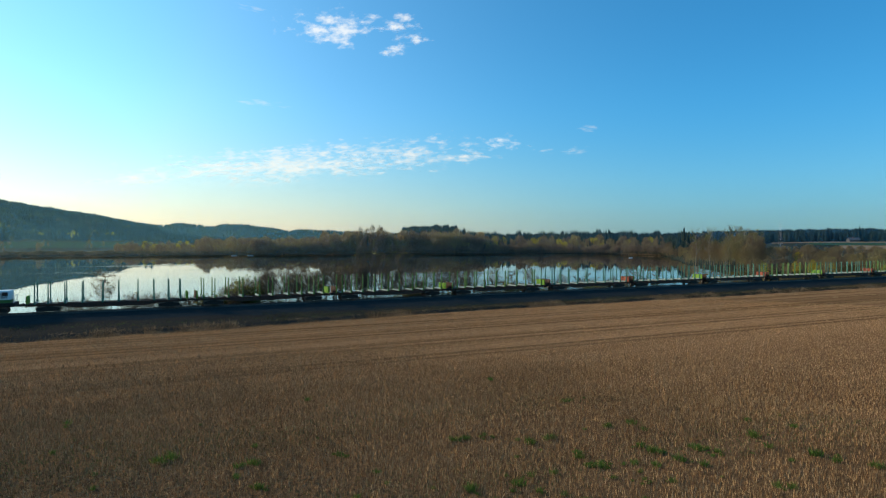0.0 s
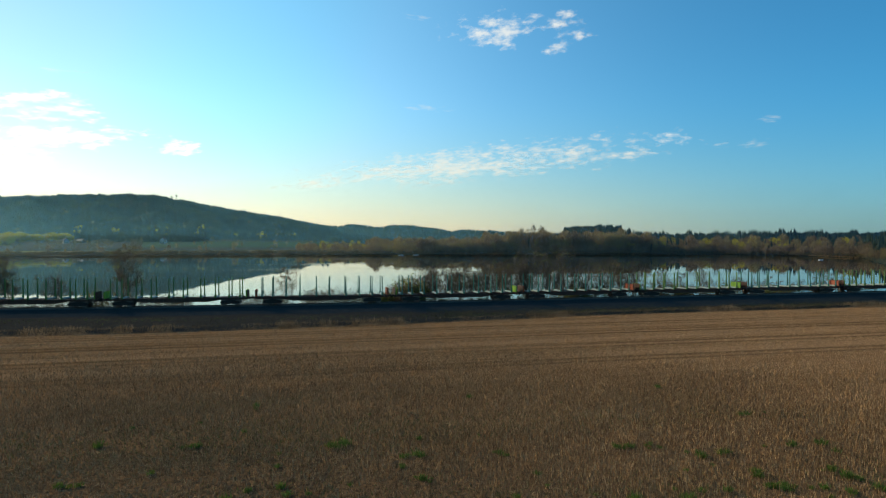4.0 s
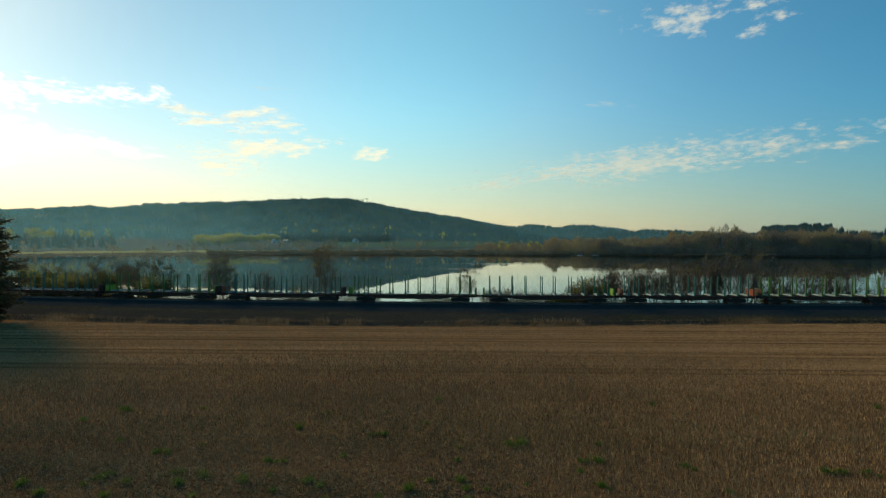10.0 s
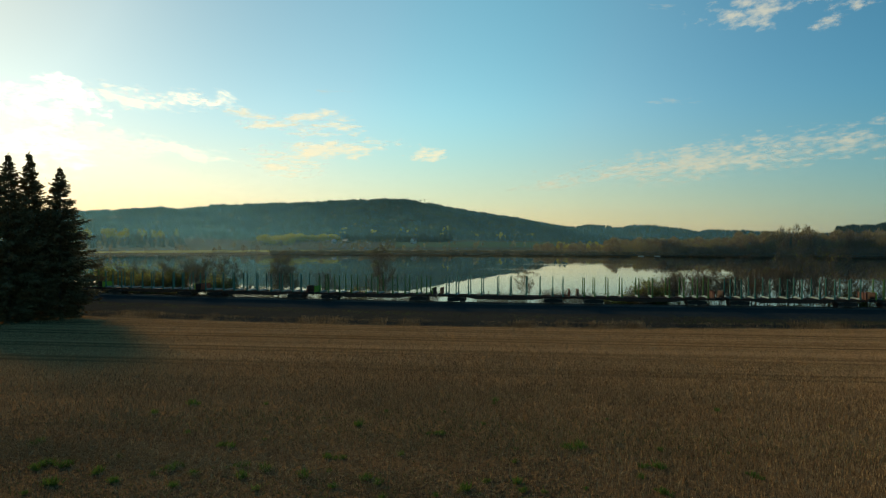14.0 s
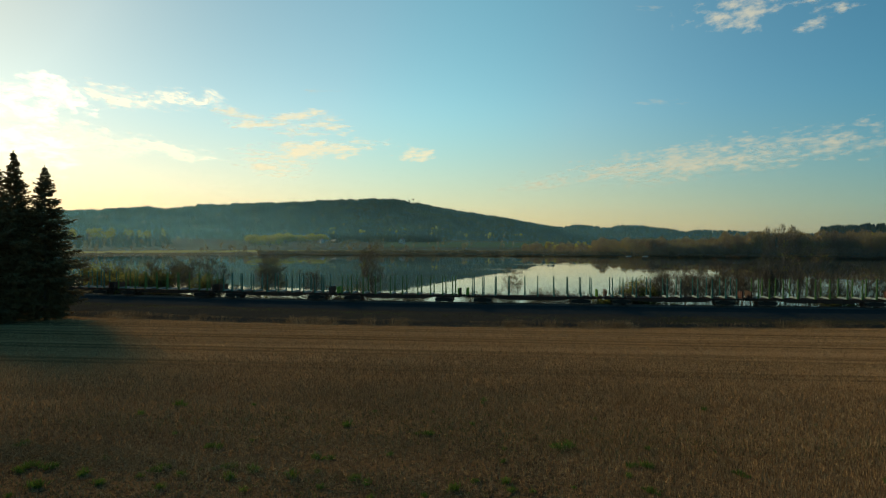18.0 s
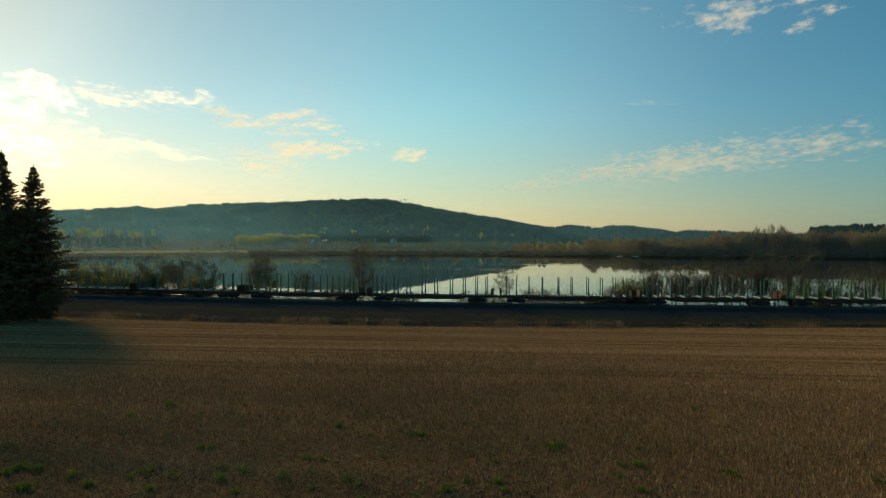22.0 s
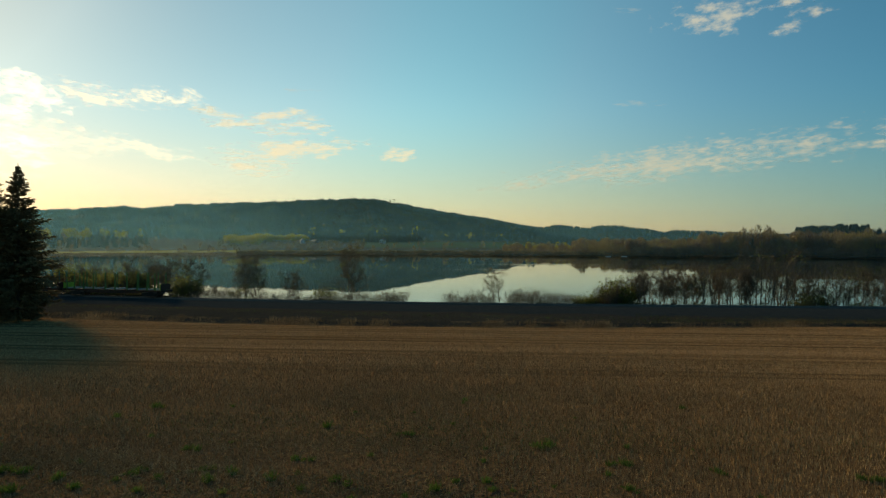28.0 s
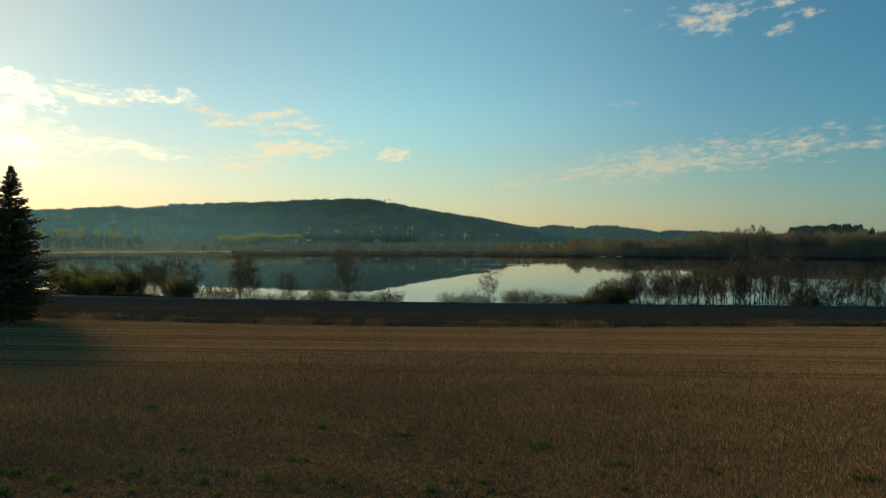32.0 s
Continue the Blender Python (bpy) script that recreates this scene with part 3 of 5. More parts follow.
def far_broadleaf(seed, n=150, wide=0.30, fine=1.0):
    """A leafless or budding broad tree of height 1: a trunk and fine twigs, with gaps."""
    rng = np.random.default_rng(seed)
    d = unit(rng.standard_normal((n, 3)) + np.array((0, 0, 0.5)))
    rad = rng.uniform(0.35, 1.0, n) ** 0.6
    start = np.stack([d[:, 0] * rad * wide, d[:, 1] * rad * wide, 0.56 + d[:, 2] * rad * 0.34], 1)
    start[:, 2] = np.clip(start[:, 2], 0.12, 0.97)
    way = unit(unit(start - np.array((0, 0, 0.15))) + 0.7 * rng.standard_normal((n, 3)))
    crown = slivers(rng, start, way, rng.uniform(0.05, 0.17, n) * fine, rng.uniform(0.010, 0.028, n) * fine * fine)
    tv = np.array([(-0.012, 0, 0), (0.012, 0, 0), (0, 0.0, 0.75), (0, -0.012, 0), (0, 0.012, 0), (0.01, 0, 0.75)])
    return joined([crown, (tv, np.array([(0, 1, 2), (3, 4, 5)]))])


CONIFERS = [far_conifer(i) for i in range(4)]
BROAD = [far_broadleaf(10 + i) for i in range(5)]
MIDDLE = [far_broadleaf(20 + i, 380, 0.27, 0.75) for i in range(4)]
AIRY = [far_broadleaf(30 + i, 900, 0.24, 0.55) for i in range(4)]


def wood(name, label, templates, material, seed, count, bearing, depth, tall, slim=(0.8, 1.2), behind_shore=True, clump=0.0, category="woods", uneven=0.35):
    """A wood of many trees between two bearings; depth: metres behind the far shore, or from the eye."""
    rng = np.random.default_rng(seed)
    az = rng.uniform(bearing[0], bearing[1], count)
    if clump:
        keep = np.sin(az * 2.3 + seed) + np.sin(az * 5.1 + seed * 2) + rng.uniform(-1, 1, count) > clump
        az = az[keep]
    base = shore(az) if behind_shore else np.zeros(len(az))
    u = rng.uniform(0, 1, len(az))
    r = base + (depth[0] + u * (depth[1] - depth[0]) if behind_shore else np.sqrt((1 - u) * depth[0] ** 2 + u * depth[1] ** 2))
    x, y = r * np.sin(np.radians(az)), r * np.cos(np.radians(az))
    z = on_land(x, y)
    ok = (z > WATER_Z + 0.05) & (y > 116 + bend(x))
    spots = np.stack([x, y, z - 0.1], 1)[ok]
    kinds = rng.integers(0, len(templates), len(spots))
    h = rng.uniform(*tall, len(spots))
    lot = np.degrees(np.arctan2(spots[:, 0], spots[:, 1]))
    h = h * (1 - uneven * (0.5 + 0.5 * np.sin(lot * 4.7 + seed) * np.sin(lot * 1.9 + 2 * seed)))
    w = h * rng.uniform(*slim, len(spots))
    blocks = []
    for k, t in enumerate(templates):
        m = kinds == k
        if m.any():
            blocks.append(copies(t, spots[m], rng.uniform(0, 6.28, m.sum()), np.stack([w[m], w[m], h[m]], 1)))
    return tagged(soup(name, *joined(blocks), material), label, category, kind="stuff")


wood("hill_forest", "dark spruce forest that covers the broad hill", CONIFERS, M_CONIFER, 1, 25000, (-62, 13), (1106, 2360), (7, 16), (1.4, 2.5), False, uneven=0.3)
wood("hill_birches", "budding birches scattered through the hill forest", BROAD, M_BROADLEAF, 2, 420, (-50, 4), (1110, 1800), (9, 14), (0.9, 1.5), False, 0.7)
wood("hill_birches", "yellow-green birches leafing on the lower slope of the hill", BROAD, M_WILLOW, 43, 260, (-17, 1), (1130, 1330), (9, 15), (0.7, 1.2), False, 0.9)
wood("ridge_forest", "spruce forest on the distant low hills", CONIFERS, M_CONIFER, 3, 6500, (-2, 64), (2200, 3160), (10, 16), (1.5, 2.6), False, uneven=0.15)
wood("willow_strip", "yellow-green leafing willow thicket below the hill", BROAD, M_WILLOW, 4, 330, (-22.4, -19.6), (930, 1060), (9, 17), (0.8, 1.4), False, -1.9)
wood("willow_strip", "yellow-green leafing willow row along the foot of the hill", BROAD, M_WILLOW, 44, 260, (-19.8, -15.8), (1075, 1125), (9, 14), (0.9, 1.5), False, -1.9)
wood("birch_strip", "hazy yellow-green birches leafing on the hill", BROAD, M_WILLOW, 40, 260, (-41, -28.5), (1040, 1092), (12, 24), (0.5, 0.9), False, 0.2)
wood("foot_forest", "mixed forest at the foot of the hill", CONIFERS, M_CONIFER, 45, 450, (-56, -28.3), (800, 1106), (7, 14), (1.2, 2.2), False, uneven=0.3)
wood("foot_birches", "leafless birches at the foot of the hill", MIDDLE, M_BROADLEAF, 46, 60, (-52, -27.5), (770, 1000), (9, 16), (0.5, 0.9), False)
wood("foot_thicket", "dark thicket on the slope below the willow row", MIDDLE, M_SHORE, 47, 330, (-23, -11), (740, 1040), (4, 10), (0.8, 1.4), False, -0.2)
wood("foot_forest", "dark spruces behind the farmhouses", CONIFERS, M_CONIFER, 48, 260, (-15.5, -6.5), (1050, 1110), (10, 17), (1.0, 1.7), False)
wood("meadow_trees", "brown leafless trees on the meadow below the hill", MIDDLE, M_BROADLEAF, 41, 190, (-50, 6), (50, 330), (6, 12), (0.5, 0.85), True, 0.5)
wood("shore_bushes", "grey-brown bushes along the far shore", BROAD, M_TWIG, 5, 700, (-50, -19), (-1, 14), (0.8, 2.4), (1.4, 2.6), True, 0.0)
wood("shore_bushes", "dark olive-brown thicket along the far shore", BROAD, M_SHORE, 55, 3000, (-21.5, 9), (-1, 26), (1.4, 4.6), (0.9, 1.8), True, -2.0, uneven=0.3)
wood("shore_trees", "brown leafless trees along the far shore", MIDDLE, M_BROADLEAF, 42, 150, (-48, 6), (2, 40), (6, 13), (0.6, 1.0), True, 0.3)
wood("bay_woods", "low brown thicket where the bay begins", BROAD, M_BROADLEAF, 60, 420, (1, 9), (3, 200), (5, 12), (0.6, 1.0))
wood("bay_woods", "brown budding woods behind the far bay", BROAD, M_BROADLEAF, 6, 1300, (7, 20), (3, 260), (9, 18), (0.55, 0.95))
wood("bay_birches", "young yellow-green birches in the bay woods", BROAD, M_WILLOW, 7, 60, (3, 20), (30, 220), (9, 15), (0.7, 1.0))
wood("headland_woods", "tall brown leafless woods on the wooded headland", BROAD, M_BROADLEAF, 8, 850, (17, 31), (2, 110), (15, 25), (0.4, 0.8), uneven=0.3)
wood("headland_woods", "brown leafless woods along the far shore", BROAD, M_BROADLEAF, 61, 800, (30, 46.5), (2, 150), (9, 19), (0.5, 0.95), uneven=0.5)
wood("headland_thicket", "grey-brown thicket along the edge of the headland", BROAD, M_TWIG, 62, 900, (12, 46.5), (1, 14), (4, 11), (0.9, 1.6))
wood("headland_bushes", "olive-brown bushes at the water's edge of the headland", BROAD, M_SHORE, 67, 1300, (11, 46.5), (-1, 9), (1.8, 5.0), (1.1, 1.9), uneven=0.3)
wood("headland_birches", "yellow-green budding trees on the headland", BROAD, M_WILLOW, 9, 190, (18, 47), (3, 120), (13, 21), (0.5, 0.8), True, 0.5)
wood("headland_front", "tall brown leafless trees at the water's edge of the headland", BROAD, M_BROADLEAF, 65, 110, (19.5, 30), (2, 26), (17, 26), (0.35, 0.6), uneven=0.15)
wood("headland_rise", "brown leafless trees where the headland begins", BROAD, M_BROADLEAF, 66, 330, (10.5, 19), (3, 120), (10, 18), (0.45, 0.8), uneven=0.35)
wood("mixed_spruces", "young dark spruces among the leafless headland trees", CONIFERS, M_CONIFER, 63, 260, (17, 46), (8, 120), (9, 19), (0.7, 1.1))
wood("skyline_birches", "tall pale birches above the headland woods", BROAD, M_TWIG, 64, 5, (20.2, 22.4), (60, 110), (27, 31), (0.35, 0.5), uneven=0.1)
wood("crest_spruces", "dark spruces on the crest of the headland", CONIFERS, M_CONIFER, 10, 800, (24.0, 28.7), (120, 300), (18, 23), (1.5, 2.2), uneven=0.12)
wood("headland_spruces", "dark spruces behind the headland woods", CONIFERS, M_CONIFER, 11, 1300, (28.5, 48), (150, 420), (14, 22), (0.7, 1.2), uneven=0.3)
wood("far_meadow_trees", "brown trees and thickets round the meadow", BROAD, M_BROADLEAF, 12, 260, (46, 64), (90, 420), (5, 10), (0.9, 1.4), clump=-0.2)
wood("far_meadow_spruces", "dark trees along the far edge of the fields", CONIFERS, M_CONIFER, 13, 1500, (44, 66), (915, 1150), (13, 20), (0.9, 1.5), False)
wood("birch_grove", "brown budding crowns of the birch grove on the meadow", AIRY, M_BROADLEAF, 14, 75, (48.3, 53.2), (255, 340), (12, 18.5), (0.6, 1.0), False)
wood("meadow_willows", "yellow-green willow bushes on the meadow", AIRY, M_WILLOW, 15, 45, (53, 64), (150, 330), (3, 7), (0.9, 1.5), False)
wood("meadow_thicket", "brown willow thicket in the corner of the lake", AIRY, M_BROADLEAF, 17, 110, (45.6, 49.4), (345, 560), (3, 9), (0.8, 1.3), False)
wood("meadow_thicket", "grey-brown thicket on the meadow", AIRY, M_BROADLEAF, 16, 150, (52, 66), (170, 420), (5, 11), (0.9, 1.3), False)


def reeds(name, label, material, seed, count, bearing, depth, tall):
    rng = np.random.default_rng(seed)
    az = rng.uniform(*bearing, count)
    r = shore(az) + rng.uniform(*depth, count)
    x, y = r * np.sin(np.radians(az)), r * np.cos(np.radians(az))
    z = np.maximum(on_land(x, y), WATER_Z - 0.2)
    v, f = slivers(rng, np.stack([x, y, z], 1), unit(rng.normal(0, 0.25, (count, 3)) + np.array((0, 0, 1.0))), rng.uniform(*tall, count), rng.uniform(0.15, 0.4, count))
    return tagged(soup(name, v, f, material), label, "reeds", kind="stuff")


reeds("reed_belt", "pale dry reeds along the far shore", M_REED, 20, 5000, (-19, 4), (14, 44), (0.6, 1.3))
reeds("reed_belt", "thin low reeds before the green meadow on the far shore", M_REED, 22, 1500, (-50, -19), (6, 22), (0.4, 0.8))


reeds("reed_belt", "rusty dry reeds in the corner of the lake", M_REED, 21, 700, (42.6, 45.8), (2, 30), (0.8, 1.8))


def far_field(label, material, az0, az1, r0, r1):
    """A tilled field laid over the far slope."""
    a, r = np.meshgrid(np.radians(np.linspace(az0, az1, 41)), np.linspace(r0, r1, 13))
    x, y = r * np.sin(a), r * np.cos(a)
    i = np.arange(41 * 13).reshape(13, 41)
    quads = np.stack([i[:-1, :-1], i[:-1, 1:], i[1:, 1:], i[1:, :-1]], -1).reshape(-1, 4)
    return tagged(soup("field", np.stack([x, y, on_land(x, y) + 0.7], -1).reshape(-1, 3), quads, material), label, "field", kind="structure")


far_field("pale yellow-green meadow behind the far shore", M_MEADOW, -46, -17, 668, 735)
far_field("rusty dry meadow behind the far shore", M_TANFIELD, -17, 2, 672, 728)
far_field("green crop at the foot of the hill", M_GREENFIELD, -11, 4.5, 840, 1075)
far_field("brown ploughed slope below the hill forest", M_PLOUGHED, -28.4, -23.2, 880, 1130)
far_field("dull green slope below the willow row", M_PLOUGHED, -20.5, -11.2, 800, 1070)
far_field("tan stubble field on the far slope", M_TANFIELD, 54, 75, 850, 905)
far_field("green winter crop on the far slope", M_GREENFIELD, 56.5, 75, 790, 848)
far_field("tan stubble field below the green crop", M_TANFIELD, 58.5, 75, 715, 786)


class Limbs:
    """Collects tapered limbs (three-sided) and twigs of one tree."""

    def __init__(self, seed):
        self.rng = np.random.default_rng(seed)
        self.v, self.f, self.tips = [], [], []

    def limb(self, a, b, r0, r1):
        a, b = np.array(a), np.array(b)
        w = unit(b - a)
        s = unit(np.cross(w, (0.31, 0.77, 0.55)))
        t = np.cross(w, s)
        n = len(self.v)
        for p, r in ((a, r0), (b, r1)):
            for k in range(3):
                self.v.append(p + r * (math.cos(k * 2.094) * s + math.sin(k * 2.094) * t))
        for k in range(3):
            j = (k + 1) % 3
            self.f += [(n + k, n + j, n + 3 + j), (n + k, n + 3 + j, n + 3 + k)]

    def grow(self, a, way, length, r, level, spread, steps=3):
        rng, p, w = self.rng, np.array(a, dtype=float), unit(np.array(way, dtype=float))
        for i in range(steps):
            q = p + w * length / steps
            self.limb(p, q, r * (1 - i / steps * 0.55), r * (1 - (i + 1) / steps * 0.55))
            if level > 0 and (i > 0 or steps == 1 or rng.random() < 0.4):
                for _ in range(2 if level > 1 else 3):
                    side = unit(w + spread * rng.standard_normal(3) + np.array((0, 0, 0.25)))
                    self.grow(q, side, length * rng.uniform(0.38, 0.62), r * 0.5, level - 1, spread, 2)
            elif level == 0:
                self.tips.append((q, w))
            p, w = q, unit(w + 0.16 * rng.standard_normal(3) + np.array((0, 0, 0.05)))
        self.tips.append((p, w))

    def twigs(self, per, length, width):
        rng = self.rng
        s = np.repeat(np.array([p for p, _ in self.tips]), per, 0)
        w = unit(np.repeat(np.array([d for _, d in self.tips]), per, 0) + 0.75 * rng.standard_normal((len(s), 3)))
        return slivers(rng, s, w, rng.uniform(0.4, 1.0, len(s)) * length, np.full(len(s), width))

    def buds(self, share, size):
        rng = self.rng
        s = np.array([p for p, _ in self.tips])
        s = s[rng.random(len(s)) < share]
        if len(s) == 0:
            return None
        s = np.repeat(s, 6, 0) + rng.normal(0, 0.25, (len(s) * 6, 3))
        return slivers(rng, s, unit(rng.standard_normal(s.shape)), rng.uniform(0.6, 1.3, len(s)) * size, np.full(len(s), size * 0.4))


def bare_tree(name, label, seed, tall, stems=1, spread=0.5, bark=None, leaf=0.0, crown_from=0.25, twig=0.7, category="tree", fine=5, level=1):
    """A leafless or budding tree or bush: trunk, crown of limbs and twigs, and buds where it has them."""
    L = Limbs(seed)
    rng = L.rng
    thing = new(name)
    for s in range(stems):
        L.v, L.f = [], []
        foot = np.array((rng.normal(0, 0.25), rng.normal(0, 0.25), -0.3)) if stems > 1 else np.array((0, 0, -0.3))
        way = unit(np.array((rng.normal(0, 0.07), rng.normal(0, 0.07), 1.0))) if 1 < stems < 3 else unit(np.array((rng.normal(0, 0.26), rng.normal(0, 0.26), 1.0))) if stems > 1 else unit(np.array((rng.normal(0, 0.05), rng.normal(0, 0.05), 1)))
        h = tall * (rng.uniform(0.65, 1.0) if stems > 1 else 1.0)
        r, p, steps = (0.0095 * h + 0.018 if stems < 4 else 0.018), foot, (7 if level else 4)
        for i in range(steps):
            q = p + way * h / steps
            L.limb(p, q, r * (1 - i / steps * 0.82), r * (1 - (i + 1) / steps * 0.82))
            if (i + 1) / steps > crown_from and i < steps - 1:
                for _ in range(3 if level else 2):
                    a = rng.uniform(0, 6.28)
                    d = np.array((math.cos(a) * spread * 1.6, math.sin(a) * spread * 1.6, rng.uniform(0.5, 1.1)))
                    L.grow(q, d, h * rng.uniform(0.18, 0.32) * (1.15 - 0.6 * i / steps) * (1 if level else 1.5), r * 0.4, level, spread)
            p, way = q, unit(way + 0.07 * rng.standard_normal(3))
        L.tips.append((p, way))
        soup("trunk" if stems == 1 else "stem", L.v, L.f, bark or M_BARK).parent = thing
    twigs = L.twigs(fine if level else fine + 3, twig, 0.005 if level else 0.0065)
    leaves = L.buds(leaf, 0.20 if level else 0.22) if leaf else None
    crown = soup("crown", *(joined([twigs, leaves]) if leaves else twigs), M_BANKTWIG)
    crown.data.materials.append(M_BUD)
    crown.data.polygons.foreach_set("material_index", (np.arange(len(crown.data.polygons)) >= len(twigs[1])).astype(np.int32))
    crown.parent = thing
    return tagged(thing, label, category, "trees on the lake bank")


def sized(ob, size):
    ob.scale = (size, size, size)
    return ob


TREES = {
    "alder": bare_tree("bare_tree", "small leafless alder with a fine round crown on the lake bank", 51, 7.6, 1, 0.6, None, 0.0, 0.2, 0.5, fine=10, level=2),
    "grey": bare_tree("bare_tree", "slender leafless grey alder on the lake bank", 52, 8.6, 1, 0.34, None, 0.02, 0.25, 0.6, fine=3),
    "grey2": bare_tree("bare_tree", "leafless two-stemmed alder leaning on the lake bank", 53, 8.4, 2, 0.30, None, 0.02, 0.3, 0.6, fine=3),
    "grey3": bare_tree("bare_tree", "thin many-stemmed leafless alder on the lake bank", 63, 8.8, 2, 0.28, None, 0.0, 0.25, 0.6, fine=3),
    "tall": bare_tree("bare_tree", "tall brownish budding tree on the lake bank", 154, 10.2, 1, 0.5, M_BARK, 0.02, 0.10, 0.6, fine=10, level=2),
    "wide": bare_tree("bare_tree", "broad many-stemmed leafless willow on the lake bank", 55, 9.5, 2, 0.52, None, 0.02, 0.22, 0.5, fine=6, level=2),
    "spire": bare_tree("bare_tree", "tall slender leafless tree above the bank thicket", 65, 12.5, 1, 0.24, None, 0.0, 0.35, 0.6, fine=3),
    "bush": bare_tree("bush", "leafless grey bush at the water's edge", 56, 3.2, 8, 0.5, None, 0.0, 0.15, 0.55, "bush", 4, 0),
    "bush2": bare_tree("bush", "thicket bush with first leaves beside the railway", 57, 3.6, 9, 0.55, None, 0.12, 0.1, 0.6, "bush", 5, 0),
    "bush3": bare_tree("bush", "open leafless bush beside the railway", 64, 3.4, 7, 0.45, None, 0.0, 0.2, 0.6, "bush", 4, 0),
    "green": bare_tree("bush", "willow bush in first yellow-green leaf", 58, 4.2, 9, 0.5, None, 0.9, 0.05, 0.55, "bush", 5, 0),
    "birch": bare_tree("birch", "tall white-stemmed birch with a brown budding crown", 59, 14.0, 1, 0.4, M_BIRCH, 0.4, 0.3, 0.9, fine=9),
}


def plant(kind, az, v_off, size=1.0):
    t = TREES[kind]
    tan = math.tan(radians(az))
    y = TRACK_Y + v_off
    for _ in range(8):
        y = TRACK_Y + v_off + float(bend(tan * y))
    x = tan * y
    z = max(float(height(x, y - float(bend(x)) * float(fade(y)))), WATER_Z - 0.2)
    ob = copy_thing(t, pose(x, y, z - 0.05, 0, 0, random.uniform(0, 360)))
    return sized(ob, size)


random.seed(5)
# single trees and thickets, from the left to the right
plant("wide", -34.4, 24, 0.8)
for az in (-34.0, -33.6, -33.2, -32.9, -32.4, -32.1, -31.6, -31.2, -30.9, -30.7, -29.9, -29.4, -28.9, -28.6, -26.0, -25.2):
    plant("green", az, random.uniform(15, 22), random.uniform(1.15, 1.5))
for az in np.arange(-35.4, -25.0, 1.1):
    plant(random.choice(("alder", "wide", "grey3")), az + random.uniform(-0.3, 0.3), random.uniform(16, 22), random.uniform(0.7, 0.95))
for az in np.arange(-35.6, -24.4, 0.42):
    plant(random.choice(("bush2", "bush", "bush3")), az, random.uniform(12, 22), random.uniform(0.8, 1.35))
plant("wide", -26.7, 22, 0.9)
plant("wide", -28.0, 22, 0.75)
plant("wide", -27.3, 24, 0.8)
plant("alder", -24.6, 20, 0.95)
for az in np.arange(-26.5, -20.8, 0.3):
    plant(random.choice(("bush2", "bush")), az, random.uniform(13, 20), random.uniform(0.85, 1.25))
plant("wide", -20.9, 20, 1.1)
plant("wide", -19.9, 19, 0.95)
plant("wide", -20.4, 22, 0.9)
for az in np.arange(-20.4, -7.4, 0.34):
    plant(random.choice(("bush", "bush3")), az, random.uniform(13, 18), random.uniform(0.8, 1.1))
plant("alder", -17.5, 16, 0.85)
plant("alder", -16.7, 17, 0.88)
plant("bush2", -14.4, 14, 1.35)
plant("bush2", -14.0, 15, 1.3)
plant("tall", -12.2, 17, 1.0)
plant("tall", -12.0, 18, 0.92)
plant("bush", -8.7, 12, 1.3)
plant("bush", -8.4, 13, 1.3)
plant("alder", 0.75, 14, 1.0)
for az in np.arange(-3.7, 0.6, 0.36):
    plant(random.choice(("bush", "bush3", "bush")), az, random.uniform(12, 15), random.uniform(0.95, 1.25))
for az in np.arange(1.7, 9.2, 0.33):
    plant(random.choice(("bush", "bush3", "bush")), az, random.uniform(12, 15), random.uniform(1.0, 1.45) if az < 6.6 else random.uniform(0.85, 1.1))
for az in (7.7, 8.1, 8.5, 8.9):
    plant("green", az, 12.5, random.uniform(0.75, 0.9))
plant("grey2", 2.3, 14, 0.62)
for az, size in ((9.7, 1.05), (10.3, 1.3), (10.9, 1.5), (11.4, 1.25)):
    plant("green", az, random.uniform(12, 14), size)
for az in np.arange(9.4, 30, 0.22):
    plant(random.choice(("grey", "grey2", "grey3", "grey", "grey3", "alder")), az + random.uniform(-0.2, 0.2), random.uniform(10, 17),
          random.uniform(0.55, 0.75) if az < 11 else random.uniform(0.75, 1.12) if az < 17 else random.uniform(0.8, 1.2) if az < 25 else random.uniform(0.65, 1.05))
for az in np.arange(9.2, 47, 0.36):
    plant(random.choice(("bush", "bush2", "bush3")), az + random.uniform(-0.3, 0.3), random.uniform(9, 14), random.uniform(0.45, 0.8) if 11 < az < 30 else random.uniform(0.8, 1.2))
for az in (20.9,):
    plant("spire", az, random.uniform(12, 17), random.uniform(0.78, 0.82))
for az in (28.6, 30.2, 32.0, 35.0):
    plant("tall", az, random.uniform(12, 17), random.uniform(0.75, 1.0) * 0.8)
for az in (24.6, 25.2, 26.0, 33.2, 40.0):
    plant("green", az, random.uniform(11, 14), random.uniform(0.8, 1.05))
for az in np.arange(31, 46, 0.8):
    plant(random.choice(("grey", "alder", "grey3")), az, random.uniform(10, 16), random.uniform(0.45, 0.8))
# birch grove and bushes on the meadow to the right
for i in range(14):
    plant("birch", random.uniform(48.2, 53.2), random.uniform(80, 125), random.uniform(0.85, 1.15))
for i in range(30):
    plant(random.choice(("bush2", "bush", "wide")), random.uniform(52.5, 62.5), random.uniform(14, 110), random.uniform(0.6, 1.0))
for t in TREES.values():
    for o in (*t.children_recursive, t):
        bpy.data.objects.remove(o)


